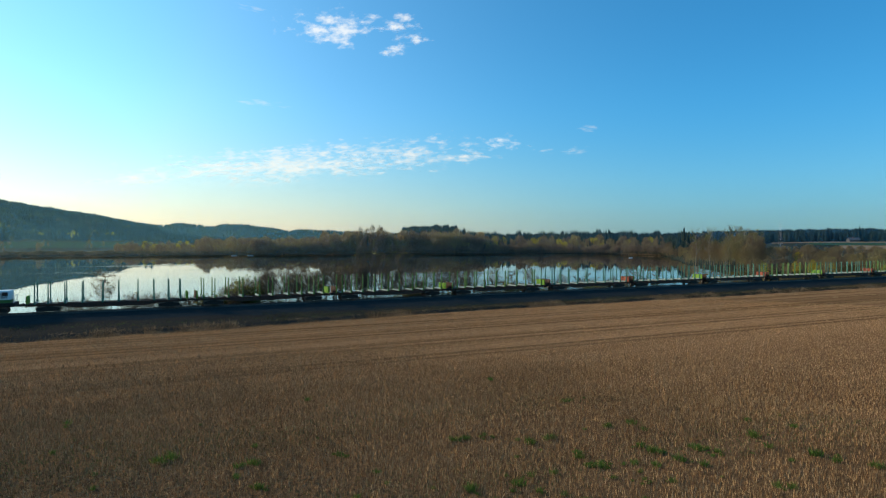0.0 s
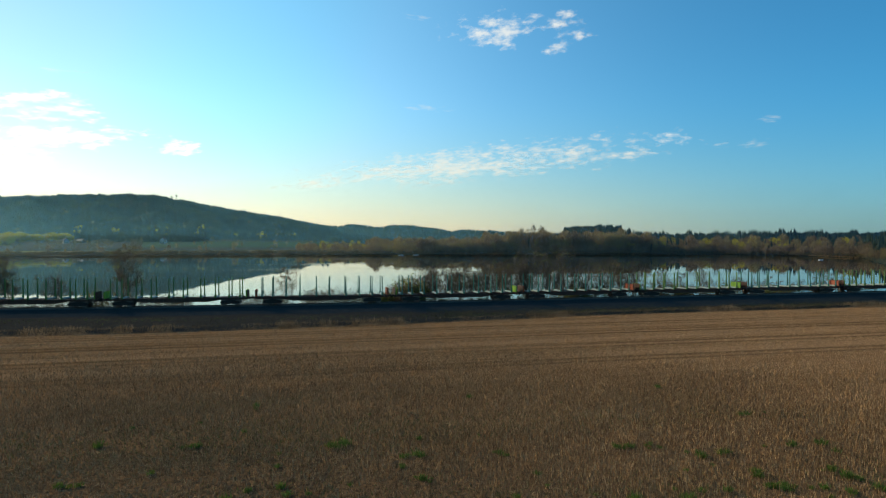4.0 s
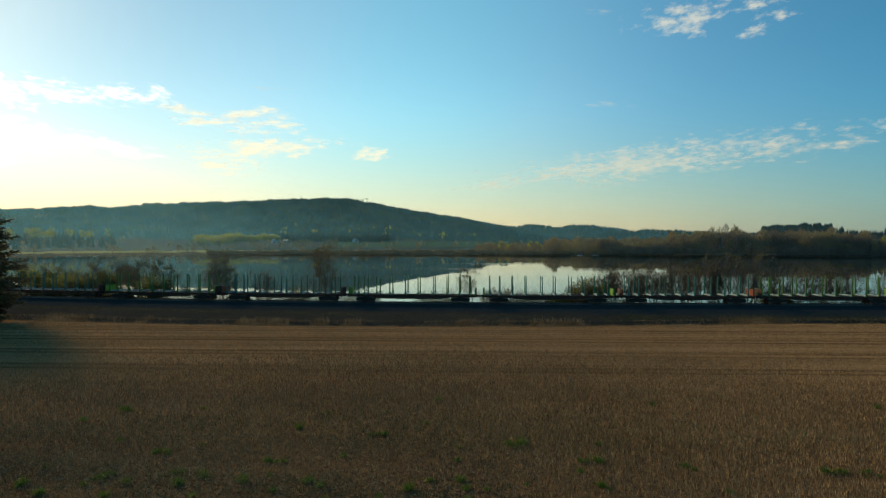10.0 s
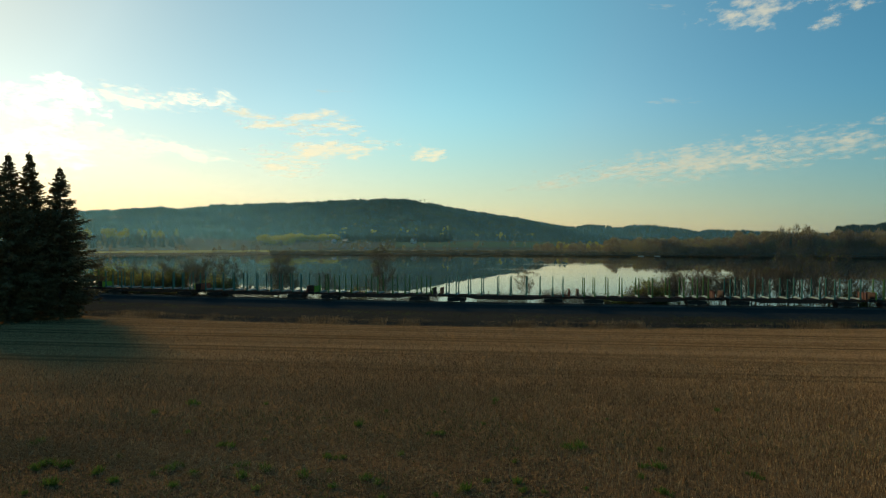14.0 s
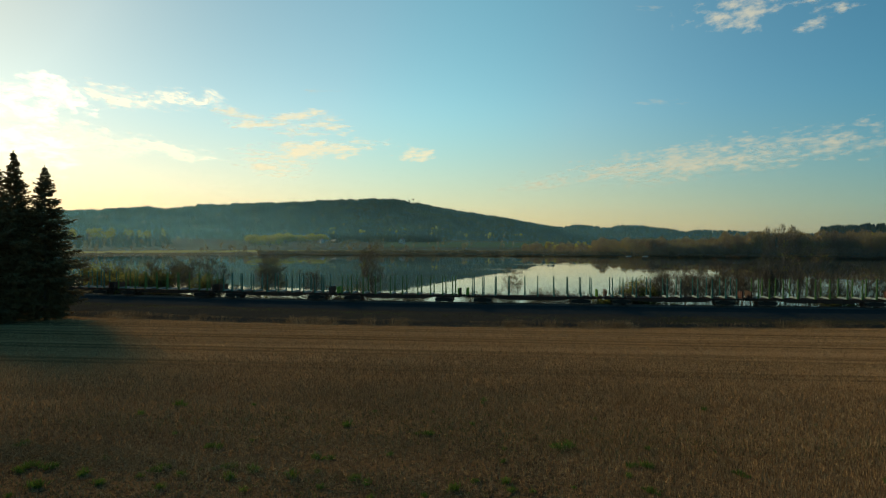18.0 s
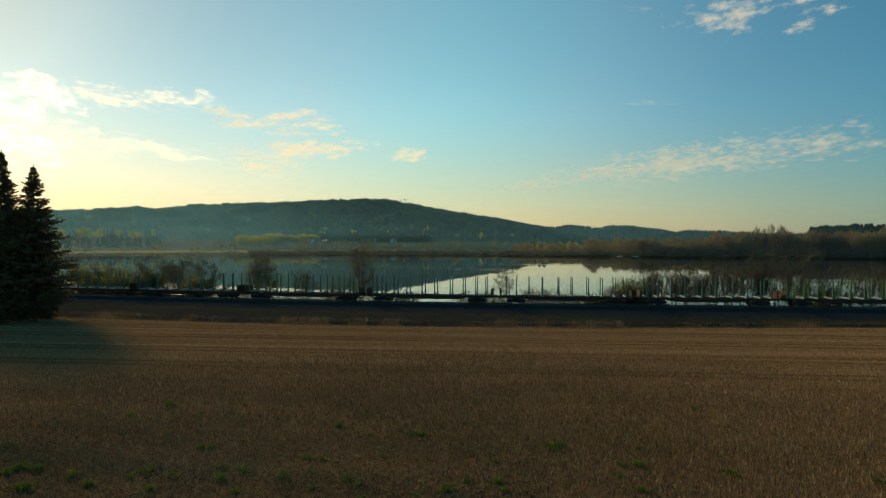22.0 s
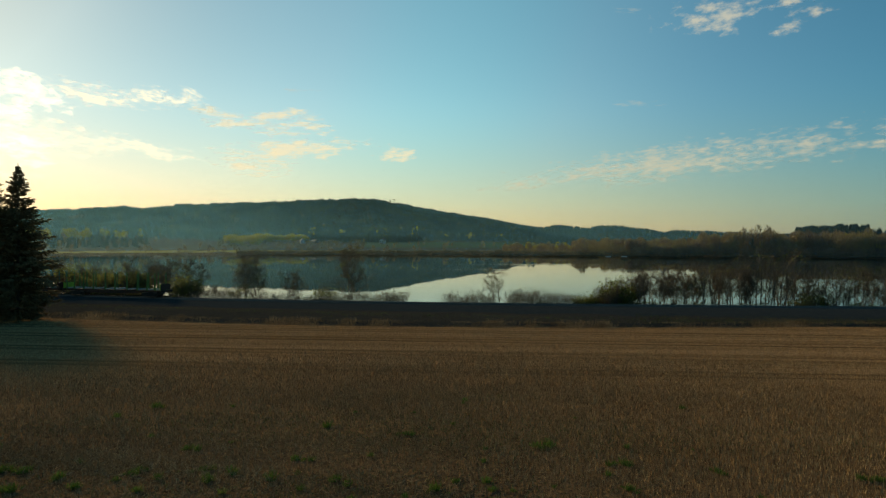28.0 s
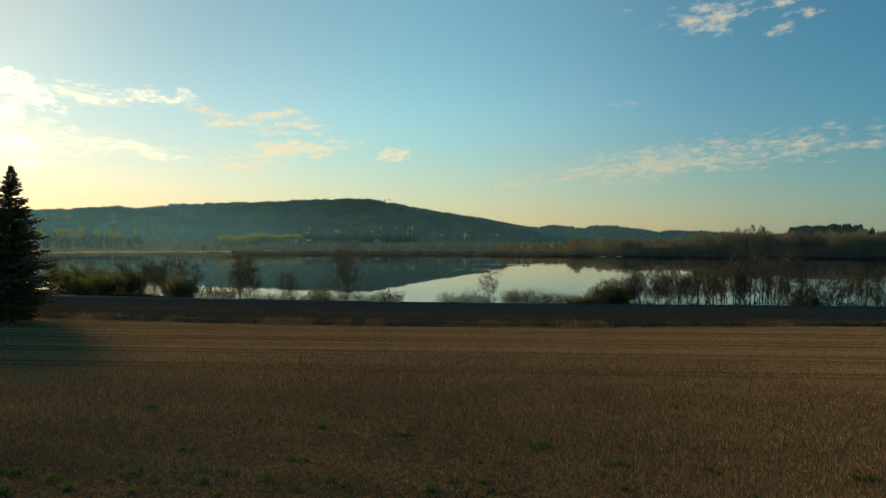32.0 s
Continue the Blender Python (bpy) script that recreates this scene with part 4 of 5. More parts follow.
def spruce(seed, tall, wide):
    """A grown spruce: trunk, and whorls of drooping boughs with ragged needle sprays."""
    rng = np.random.default_rng(seed)
    thing = new("spruce")
    part("trunk", rod(bmesh.new(), (0, 0, -0.3), (0, 0, tall * 0.97), 0.26, 0.02, 9), M_BARK, thing)
    starts, ways, lengths, widths = [], [], [], []
    z = 0.6
    while z < tall - 0.4:
        k = z / tall
        reach = wide * min((1 - k) ** 0.6, 1.28 * (1 - k)) * (0.5 + 0.5 * float(smooth(0.03, 0.24, k))) * rng.uniform(0.66, 1.15) + 0.10
        for _ in range(int(16 - 5 * k)):
            a = rng.uniform(0, 6.283)
            out = np.array((math.cos(a), math.sin(a), 0.0))
            side = np.array((-out[1], out[0], 0.0))
            length = reach * rng.uniform(0.5, 1.15)
            n = int(16 + 74 * length / wide)
            u = rng.uniform(0.12, 1.0, n)
            droop = -0.32 * u ** 1.3 + 0.16 * u ** 4 + 0.48 * k * u
            p = np.array((0, 0, z)) + out * (u * length)[:, None] + np.array((0, 0, 1.0)) * (droop * length)[:, None]
            w = out * 0.75 + side * rng.uniform(-1.0, 1.0, n)[:, None] + np.array((0, 0, 1.0)) * rng.uniform(-0.75, 0.2, n)[:, None]
            starts.append(p)
            ways.append(unit(w))
            lengths.append(rng.uniform(0.35, 0.95, n) * (0.28 + 0.85 * length / wide))
            widths.append(rng.uniform(0.06, 0.15, n))
        z += (0.30 + 0.12 * rng.random()) * (1 - 0.4 * k)
    n = 26
    starts.append(np.stack([np.zeros(n), np.zeros(n), rng.uniform(tall - 0.9, tall, n)], 1))
    ways.append(unit(rng.standard_normal((n, 3)) * 0.5 + np.array((0, 0, 0.9))))
    lengths.append(rng.uniform(0.15, 0.4, n))
    widths.append(np.full(n, 0.04))
    crown = soup("crown", *slivers(rng, np.concatenate(starts), np.concatenate(ways), np.concatenate(lengths), np.concatenate(widths)), M_NEEDLE)
    crown.parent = thing
    return tagged(thing, "tall dark spruce at the edge of the stubble field", "spruce", "spruces at the field edge")


for i, (az, dist, tall, wide) in enumerate(((-36.95, 105.5, 21.2, 5.8), (-38.9, 107, 23.1, 5.5), (-40.2, 104, 22.4, 5.6), (-42.5, 108, 21.0, 5.0), (-45.5, 110, 22.5, 5.5), (-49.0, 112, 20.0, 5.0))):
    spruce(70 + i, tall, wide).matrix_basis = pose(dist * math.sin(radians(az)), dist * math.cos(radians(az)), 0, 0, 0, 57 * i)


def blades(name, label, material, seed, x, y, z, tall, width, category, tilt=0.25):
    rng = np.random.default_rng(seed)
    n = len(x)
    v, f = slivers(rng, np.stack([x, y, z], 1), unit(rng.normal(0, tilt, (n, 3)) + np.array((0, 0, 1.0))), rng.uniform(*tall, n), rng.uniform(*width, n))
    return tagged(soup(name, v, f, material), label, category, kind="stuff")


def sector(rng, n, a0, a1, r0, r1):
    az, u = np.radians(rng.uniform(a0, a1, n)), rng.uniform(0, 1, n)
    r = np.sqrt(r0 * r0 + u * (r1 * r1 - r0 * r0))
    return r * np.sin(az), r * np.cos(az)


def bare_patch(x, y):
    """One where the soil near the eye lies bare between straw and clods, nought in the standing stubble."""
    d = y + 1.0 * np.clip(x + 2, 0, None) + 0.9 * np.sin(x * 0.31 + 1) + 0.7 * np.sin(y * 0.9 - x * 0.11)
    return 1 - smooth(31, 46, d)


def build_field_cover():
    rng = np.random.default_rng(31)
    x, y = sector(rng, 400000, -42, 63, 26, 72)
    y = np.round(y / 0.17) * 0.17 + rng.normal(0, 0.02, len(y))
    patch = 0.5 * np.sin(x * 0.06 + 1.3) + np.sin(y * 0.45 + x * 0.012) + 0.4 * np.sin(y * 1.3 - x * 0.03) + rng.uniform(-1.6, 1.6, len(x))
    m = (patch > -1.3) & (rng.random(len(x)) > smooth(48, 72, np.hypot(x, y))) & (rng.random(len(x)) > 0.72 * bare_patch(x, y))
    blades("stubble", "short dry straw stubble in rows", M_STALK, 32, x[m], y[m], np.zeros(m.sum()), (0.10, 0.32), (0.008, 0.020), "stubble", 0.14)
    x, y = sector(rng, 75000, -42, 63, 26, 50)
    m = (np.sin(x * 0.23 + y * 0.2) + np.sin(y * 0.53 - x * 0.09 + 2) + rng.uniform(-1.5, 1.5, len(x)) > 0.1) & (rng.random(len(x)) > 0.85 * bare_patch(x, y))
    blades("stalks", "pale upright straw stalks left standing in the stubble", M_STRAW, 44, x[m], y[m], np.zeros(m.sum()), (0.18, 0.40), (0.006, 0.013), "stubble", 0.1)
    x, y = sector(rng, 70000, -42, 63, 26, 47)
    m = 0.5 * np.sin(x * 0.13 + 2) + 0.8 * np.sin(y * 0.52 + x * 0.012 + 1) + rng.uniform(-1.2, 1.2, len(x)) > 0.6
    blades("field_weeds", "thin grey-green weeds growing through the stubble", M_OLIVE, 45, x[m], y[m], np.zeros(m.sum()), (0.08, 0.22), (0.012, 0.03), "weeds", 0.7)
    x, y = sector(rng, 620000, -42, 63, 30, 130)
    m = (y < edge(x) - 0.25 + bend(x)) & (rng.random(len(x)) < 0.12 + 0.88 * smooth(34, 58, np.hypot(x, y)))
    x, y = x[m], y[m]
    lane = np.min(np.abs(y[:, None] + 0.012 * x[:, None] - np.array((54.6, 56.4, 62.4, 64.2, 71.2, 73.0, 78.4, 80.2))), axis=1)
    keep = (lane > 0.42) | (rng.random(len(x)) < 0.12)
    x, y = x[keep], y[keep]
    blades("stubble", "short dry straw stubble in rows", M_STUBBLE, 33, x, y, np.zeros(len(x)), (0.10, 0.24), (0.007, 0.018), "stubble", 0.14)
    # straw left lying by the combine: swaths across the field and a patch near the eye
    x = np.concatenate([rng.uniform(-80, 170, 42000), rng.normal(-19, 8, 34000), rng.uniform(-45, 120, 9000)])
    y = np.concatenate([rng.choice((59.4, 67.6, 75.6, 83.0), 42000) + rng.normal(0, 0.55, 42000), rng.normal(31.5, 2.2, 34000), rng.uniform(26, 52, 9000)])
    m = np.sin(x * 0.19 + y) + np.sin(x * 0.07) + rng.uniform(-1.5, 1.5, len(x)) > -0.4
    x, y = x[m], y[m]
    blades("straw_litter", "loose pale straw lying on the stubble", M_STRAW, 37, x, y, np.full(len(x), 0.20), (0.12, 0.40), (0.006, 0.018), "straw", 3.0)
    # short broken straw and clods on the bare patch
    x, y = sector(rng, 120000, -42, 40, 25, 46)
    m = rng.random(len(x)) < bare_patch(x, y) * (0.25 + 0.75 * (np.sin(x * 0.4 + y) + np.sin(y * 1.1 - x * 0.2) > 0.1))
    x, y = x[m], y[m]
    blades("straw_litter", "short broken straw scattered over bare soil", M_STRAW, 61, x, y, rng.uniform(0.0, 0.05, len(x)), (0.06, 0.24), (0.007, 0.018), "straw", 2.2)
    x, y = sector(rng, 30000, -42, 40, 25, 48)
    m = rng.random(len(x)) < bare_patch(x, y)
    x, y = x[m], y[m]
    lump = np.array([(1, 0, 0.1), (0.2, 0.9, 0), (-0.8, 0.4, 0.1), (-0.6, -0.8, 0), (0.5, -0.7, 0.1), (0.1, 0.05, 0.75)])
    size = rng.uniform(0.025, 0.10, len(x))
    ring = np.array([(0, 1, 5), (1, 2, 5), (2, 3, 5), (3, 4, 5), (4, 0, 5)])
    clods = soup("clods", *copies((lump, ring), np.stack([x, y, np.zeros(len(x))], 1), rng.uniform(0, 6.28, len(x)), np.stack([size * rng.uniform(0.8, 1.6, len(x)), size, size], 1)), M_CLOD)
    tagged(clods, "crumbly grey-brown clods on the bare soil", "soil", kind="stuff")
    # rough strip along the edge of the field, in uneven lots
    x = rng.uniform(-110, 230, 70000)
    lot = np.sin(x * 0.21) + 0.8 * np.sin(x * 0.47 + 2) + 0.6 * np.sin(x * 1.3 + 1)
    deep = np.interp(x, [-110, -45, -10, 30, 230], [3.4, 3.2, 3.0, 2.3, 1.6])
    v = edge(x) + 0.15 + deep * rng.random(len(x)) ** 1.5
    keep = lot + rng.uniform(-1.6, 1.6, len(x)) > -0.5
    x, v, lot = x[keep], v[keep], lot[keep]
    high = lot > 0.5
    for m, label, size in ((high, "tall dry grass on the railway verge", (0.28, 0.85)), (~high, "flattened dry grass on the railway verge", (0.10, 0.42))):
        blades("verge_grass", label, M_DRYGRASS, 34 + int(m is high), x[m], v[m] + bend(x[m]), height(x[m], v[m]), size, (0.012, 0.026), "grass", 0.28)
    x = rng.uniform(-110, 190, 30000)
    v = edge(x) + 0.9 + (91.6 - edge(x)) * rng.random(len(x)) ** 1.2
    m = v < 92
    x, v = x[m], v[m]
    blades("verge_grass", "matted old grass between the field and the stone bed", M_OLDGRASS, 38, x, v + bend(x), height(x, v), (0.10, 0.34), (0.015, 0.035), "grass", 0.6)
    x = rng.uniform(-110, 230, 4000)
    v = rng.normal(90.2, 1.0, len(x))
    blades("verge_grass", "fresh green grass on the railway verge", M_WEED, 35, x, v + bend(x), height(x, v), (0.08, 0.2), (0.015, 0.03), "grass")
    # dull green grass on the slope under the stone bed, mostly towards the meadow
    x = 20 + 190 * rng.random(30000) ** 1.1
    v = edge(x) + 0.8 + (94.0 - edge(x)) * rng.random(len(x))
    keep = np.sin(x * 0.17) + np.sin(x * 0.4 + v) + rng.uniform(-2, 2, len(x)) > -0.9
    x, v = x[keep], v[keep]
    blades("verge_grass", "dull green grass on the railway slope", M_SLOPE, 39, x, v + bend(x), height(x, v), (0.08, 0.26), (0.015, 0.035), "grass", 0.5)
    x = rng.uniform(-110, 60, 6000)
    v = rng.normal(106.5, 1.6, len(x))
    blades("verge_grass", "dry grass behind the railway", M_DRYGRASS, 36, x, v + bend(x), height(x, v), (0.2, 0.6), (0.015, 0.04), "grass")


build_field_cover()


def weed_clump(seed):
    """A rosette of leaves that spring from one root."""
    rng = np.random.default_rng(seed)
    n = 90
    way = unit(rng.normal(0, 0.5, (n, 3)) * np.array((1.1, 1.0, 0.4)) + np.array((0, 0, 1.1)))
    side = unit(np.cross(way, rng.standard_normal((n, 3)))) * rng.uniform(0.008, 0.022, n)[:, None]
    root = rng.normal(0, 0.12, (n, 3)) * np.array((1, 1, 0))
    length = rng.uniform(0.16, 0.50, n)[:, None]
    tips, mids, mids2 = root + way * length, root + way * length * 0.5 + side, root + way * length * 0.5 - side
    verts = np.concatenate([root, mids, mids2, tips])
    i = np.arange(n)
    quads = np.stack([i, n + i, 3 * n + i, 2 * n + i], 1)
    return tagged(soup("weed_clump", verts, quads, M_WEED), "low clump of green weeds among the stubble", "weeds", "green weeds in the field")


def build_weeds():
    rng = random.Random(8)
    kinds = [weed_clump(90 + i) for i in range(4)]
    known = [(5.0, 35.2), (11.7, 33.0), (10.5, 33), (4.0, 35), (-33.5, 33), (41.6, 39.3), (43.6, 40.3), (36.9, 36.4), (38.4, 45.0), (31.7, 51.0), (45.3, 35.4), (45.6, 33.1),
             (49.1, 36.5), (49.3, 33.9), (52.9, 40.0), (55.6, 43.1), (56.9, 38.0), (57.3, 38.2), (41.1, 32.2), (39.2, 33.9), (29.8, 28.5), (33.7, 29.4), (35.1, 35.3), (61.0, 37.5),
             (47.6, 34.3), (-38.2, 37.0), (-36.8, 36.4), (-34.4, 34.7), (-29.4, 33.6), (-28.5, 34.0), (-21.9, 32.0), (-13.3, 30.2), (-38.4, 41.2), (-23.7, 31.5), (-18.7, 30.7),
             (-27.7, 46.7), (-14.1, 39.0), (-4.9, 28.5), (-37.5, 33.9)]
    known += [(az + rng.uniform(-0.5, 0.5), d + rng.uniform(-0.3, 0.3)) for az, d in known]
    for i in range(105):
        known.append((rng.uniform(-40, 62), 26.5 + 20 * rng.random() ** 2.2))
    for i in range(21):
        az, d = rng.uniform(-38, 60), 27 + 10 * rng.random() ** 1.4
        known += [(az + rng.uniform(-0.9, 0.9), d + rng.uniform(-0.4, 0.4)) for _ in range(5)]
    for i, (az, d) in enumerate(known):
        ob = copy_thing(kinds[i % 4], pose(d * math.sin(radians(az)), d * math.cos(radians(az)), 0, 0, 0, rng.uniform(0, 360)))
        sized(ob, rng.uniform(0.55, 1.05) if i < 78 else rng.uniform(0.25, 0.85))
    for k in kinds:
        bpy.data.objects.remove(k)


build_weeds()


# ---- train ----
WAGON = 20.2
STAKES = (-8.62, -7.13, -5.27, -3.3, -0.95, 0.95, 3.3, 5.27, 7.13, 8.62)


def wheelset(bogie, x):
    bm = bmesh.new()
    for y in (-0.76, 0.76):
        rod(bm, (x, y - 0.065, 0.46), (x, y + 0.065, 0.46), 0.46, sides=20)
        rod(bm, (x, y + math.copysign(0.06, -y), 0.46), (x, y + math.copysign(0.09, -y), 0.46), 0.49, sides=20)
    rod(bm, (x, -0.95, 0.46), (x, 0.95, 0.46), 0.08)
    part("wheelset", bm, M_TYRE, bogie)


def bogie(parent, x, name="bogie"):
    """A two-axle freight bogie: bolster and side frames, springs, and two wheelsets."""
    bm = bmesh.new()
    for y in (-1.03, 1.03):
        prism(bm, [(-1.35, 0.45), (-1.1, 0.30), (-0.62, 0.30), (-0.42, 0.22), (0.42, 0.22), (0.62, 0.30), (1.1, 0.30), (1.35, 0.45), (1.25, 0.66), (0.5, 0.80), (-0.5, 0.80), (-1.25, 0.66)], y - 0.09, y + 0.09)
        for s in (-0.9, 0.9):
            box(bm, s - 0.16, s + 0.16, y - 0.14, y + 0.14, 0.32, 0.60, 0.03)
        for s in (-0.2, 0.0, 0.2):
            rod(bm, (s, y, 0.30), (s, y, 0.62), 0.08, sides=8)
    box(bm, -0.22, 0.22, -1.05, 1.05, 0.55, 0.86, 0.03)
    ob = part(name, bm, M_BOGIE, parent, "grimy black two-axle bogie")
    ob.matrix_basis = pose(x, 0, 0)
    for s in (-0.9, 0.9):
        wheelset(ob, s)
    return ob


def timber_wagon(stake_paint, board_paint, label):
    """An empty timber wagon, origin on the rail heads at its middle."""
    w = new("timber_wagon")
    half = WAGON / 2
    bm = bmesh.new()
    belly = [(-half + 0.65, 1.16), (half - 0.65, 1.16), (half - 0.65, 0.86), (5.9, 0.86), (4.2, 0.58), (-4.2, 0.58), (-5.9, 0.86), (-half + 0.65, 0.86)]
    for y in (-0.95, 0.95):
        prism(bm, belly, y - 0.06, y + 0.06)
        box(bm, -half + 0.65, half - 0.65, y - 0.16, y + 0.16, 1.14, 1.18)
        for x in np.arange(-5.4, 5.5, 1.2):
            box(bm, x - 0.03, x + 0.03, y - 0.13, y + 0.13, 0.72, 1.14)
    box(bm, -half + 0.65, half - 0.65, -0.3, 0.3, 0.82, 1.10)
    for x in (-7.2, 7.2):
        box(bm, x - 0.3, x + 0.3, -0.95, 0.95, 0.84, 1.12)
    part("underframe", bm, M_FRAME, w, "rusty brown fishbelly underframe")
    for x in (-half + 0.5, half - 0.5):
        part("headstock", box(bmesh.new(), x - 0.1, x + 0.1, -1.35, 1.35, 0.82, 1.22, 0.02), M_FRAME, w)
    part("air_tank", rod(bmesh.new(), (-2.6, 0.45, 0.62), (-1.4, 0.45, 0.62), 0.2, sides=12), M_BOGIE, w)
    part("brake_box", box(bmesh.new(), 0.4, 1.5, -0.5, 0.5, 0.5, 0.8, 0.03), M_BOGIE, w)
    bolster = part("bolster", box(box(bmesh.new(), -0.11, 0.11, -1.38, 1.38, 1.18, 1.34, 0.02), -0.05, 0.05, -1.2, 1.2, 1.33, 1.40), M_BOLSTER, w, "pale worn steel bolster")
    bolster.matrix_basis = pose(STAKES[0], 0, 0)
    bm = bmesh.new()
    prism(bm, [(-0.085, 1.2), (0.085, 1.2), (0.055, 3.98), (-0.055, 3.98)], -0.07, 0.07)
    box(bm, -0.12, 0.12, -0.1, 0.1, 1.16, 1.62, 0.02)
    stake = part("stake", bm, stake_paint, w)
    stake.matrix_basis = pose(STAKES[0], -1.36, 0)
    again(stake, "stake", pose(STAKES[0], 1.36, 0), w)
    for x in STAKES[1:]:
        again(bolster, "bolster", pose(x, 0, 0), w)
        for y in (-1.36, 1.36):
            again(stake, "stake", pose(x, y, 0), w)
    for x in (-half + 0.62, half - 0.62):
        bm = bmesh.new()
        box(bm, x - 0.04, x + 0.04, -1.2, 1.2, 1.22, 2.12, 0.01)
        for y in (-1.15, -0.4, 0.4, 1.15):
            box(bm, x - 0.09, x + 0.09, y - 0.05, y + 0.05, 1.2, 2.2)
        part("end_board", bm, board_paint, w, "low steel end board, painted on its inner side")
        out = math.copysign(1, x)
        near, far = sorted((x + out * 0.095, x + out * 0.12))
        bm = box(bmesh.new(), near, far, -1.22, 1.22, 1.24, 2.19, 0.008)
        for z in (1.5, 1.85):
            near, far = sorted((x + out * 0.12, x + out * 0.145))
            box(bm, near, far, -1.18, 1.18, z - 0.04, z + 0.04)
        part("board_backing", bm, M_FRAME, w, "grimy brown back of the end board")
    for s in (-1, 1):
        for y in (-0.89, 0.89):
            bm = rod(bmesh.new(), (s * (half - 0.40), y, 1.03), (s * (half - 0.08), y, 1.03), 0.09, sides=10)
            rod(bm, (s * (half - 0.09), y, 1.03), (s * (half - 0.04), y, 1.03), 0.23, sides=16)
            part("buffer", bm, M_BOGIE, w)
        part("coupler", box(bmesh.new(), min(s * (half - 0.6), s * half), max(s * (half - 0.6), s * half), -0.06, 0.06, 0.94, 1.08, 0.02), M_BOGIE, w)
        bogie(w, s * 7.2)
    return tagged(w, label, "freight wagon", "empty timber wagons of the train")


def locomotive():
    """A hood diesel in white with a green band, origin on the rail heads at its middle."""
    w = new("locomotive")
    part("underframe", box(bmesh.new(), -6.4, 6.4, -1.4, 1.4, 0.95, 1.45, 0.04), M_BOGIE, w)
    part("fuel_tank", box(bmesh.new(), -1.6, 1.6, -1.3, 1.3, 0.45, 0.95, 0.1), M_BOGIE, w)
    for name, x0, x1, z in (("front_hood", -5.9, -1.7, 3.0), ("rear_hood", 1.0, 5.9, 3.0)):
        hood = part(name, box(bmesh.new(), x0, x1, -1.05, 1.05, 1.75, z, 0.12), M_WHITE, w, "white engine hood")
        part("band", box(bmesh.new(), x0 - 0.015, x1 + 0.015, -1.07, 1.07, 1.45, 1.85, 0.02), M_GREEN, hood, "green band")
        for i in range(4):
            x = x0 + 0.5 + i * (x1 - x0 - 1) / 3.5
            bm = bmesh.new()
            for k in range(5):
                box(bm, x, x + 0.7, -1.085, 1.085, 2.05 + 0.13 * k, 2.13 + 0.13 * k)
            part("louvre", bm, M_BOGIE, hood)
    cab = part("cab", box(bmesh.new(), -1.7, 1.0, -1.45, 1.45, 1.45, 3.95, 0.15), M_WHITE, w, "white driver's cab")
    part("roof", box(bmesh.new(), -1.85, 1.15, -1.5, 1.5, 3.92, 4.1, 0.08), M_ROOF, cab)
    for y in (-1.46, 1.46):
        for x in (-1.3, 0.0):
            part("window", box(bmesh.new(), x, x + 0.75, y - 0.02, y + 0.02, 2.75, 3.5, 0.01), M_GLASS, cab)
    for x in (-1.71, 1.01):
        part("window", box(bmesh.new(), x - 0.02, x + 0.02, -1.2, 1.2, 3.15, 3.7, 0.01), M_GLASS, cab)
    part("window", box(bmesh.new(), 5.0, 5.6, -1.075, 1.075, 2.35, 2.8, 0.01), M_GLASS, w)
    for s in (-1, 1):
        bm = bmesh.new()
        for y in (-1.3, -0.45, 0.45, 1.3):
            rod(bm, (s * 6.25, y, 1.45), (s * 6.25, y, 2.4), 0.025, sides=6)
        rod(bm, (s * 6.25, -1.3, 2.4), (s * 6.25, 1.3, 2.4), 0.025, sides=6)
        part("handrail", bm, M_WHITE, w)
        for y in (-0.89, 0.89):
            bm = rod(bmesh.new(), (s * 6.4, y, 1.03), (s * 6.95, y, 1.03), 0.09, sides=10)
            part("buffer", rod(bm, (s * 6.92, y, 1.03), (s * 6.98, y, 1.03), 0.24, sides=16), M_BOGIE, w)
        bogie(w, s * 4.2)
    return tagged(w, "white and green hood diesel locomotive", "locomotive")


# board paint darkened to brown for end boards that stand in shade
M_SHADED_BOARD = varied("shade_brown_paint", (0.07, 0.028, 0.018), (0.15, 0.055, 0.035), 1.2, 0.6)
PAINTS = {
    # the first two carry that shade in their board paint
    "worn": (M_TURQUOISE, M_SHADED_BOARD, "empty timber wagon with turquoise stakes and shade-darkened end boards"),
    "shaded_green": (M_GREEN, M_SHADED_BOARD, "empty timber wagon with green stakes and shade-darkened end boards"),
    "turquoise": (M_TURQUOISE, M_ORANGE, "empty timber wagon with turquoise stakes and red-orange end boards"),
    "green": (M_GREEN, M_LIME, "empty timber wagon with green stakes and lime end boards"),
    "dark": (M_TURQUOISE, M_LIME, "empty timber wagon with turquoise stakes and lime end boards"),
    "dull": (M_GREEN, M_ORANGE, "empty timber wagon with green stakes and red-orange end boards"),
}
ORDER = ("dark", "green", "green", "green", "turquoise", "dark", "turquoise", "green", "turquoise", "green", "dark", "turquoise",
         "green", "turquoise", "shaded_green", "worn", "green", "dark", "worn", "shaded_green", "worn", "worn", "worn", "green")
FIRST = {k: timber_wagon(*v) for k, v in PAINTS.items()}
WAGONS = [copy_thing(FIRST[k], Matrix()) for k in ORDER]
for t in FIRST.values():
    for o in (*t.children_recursive, t):
        bpy.data.objects.remove(o)
LOCO = locomotive()


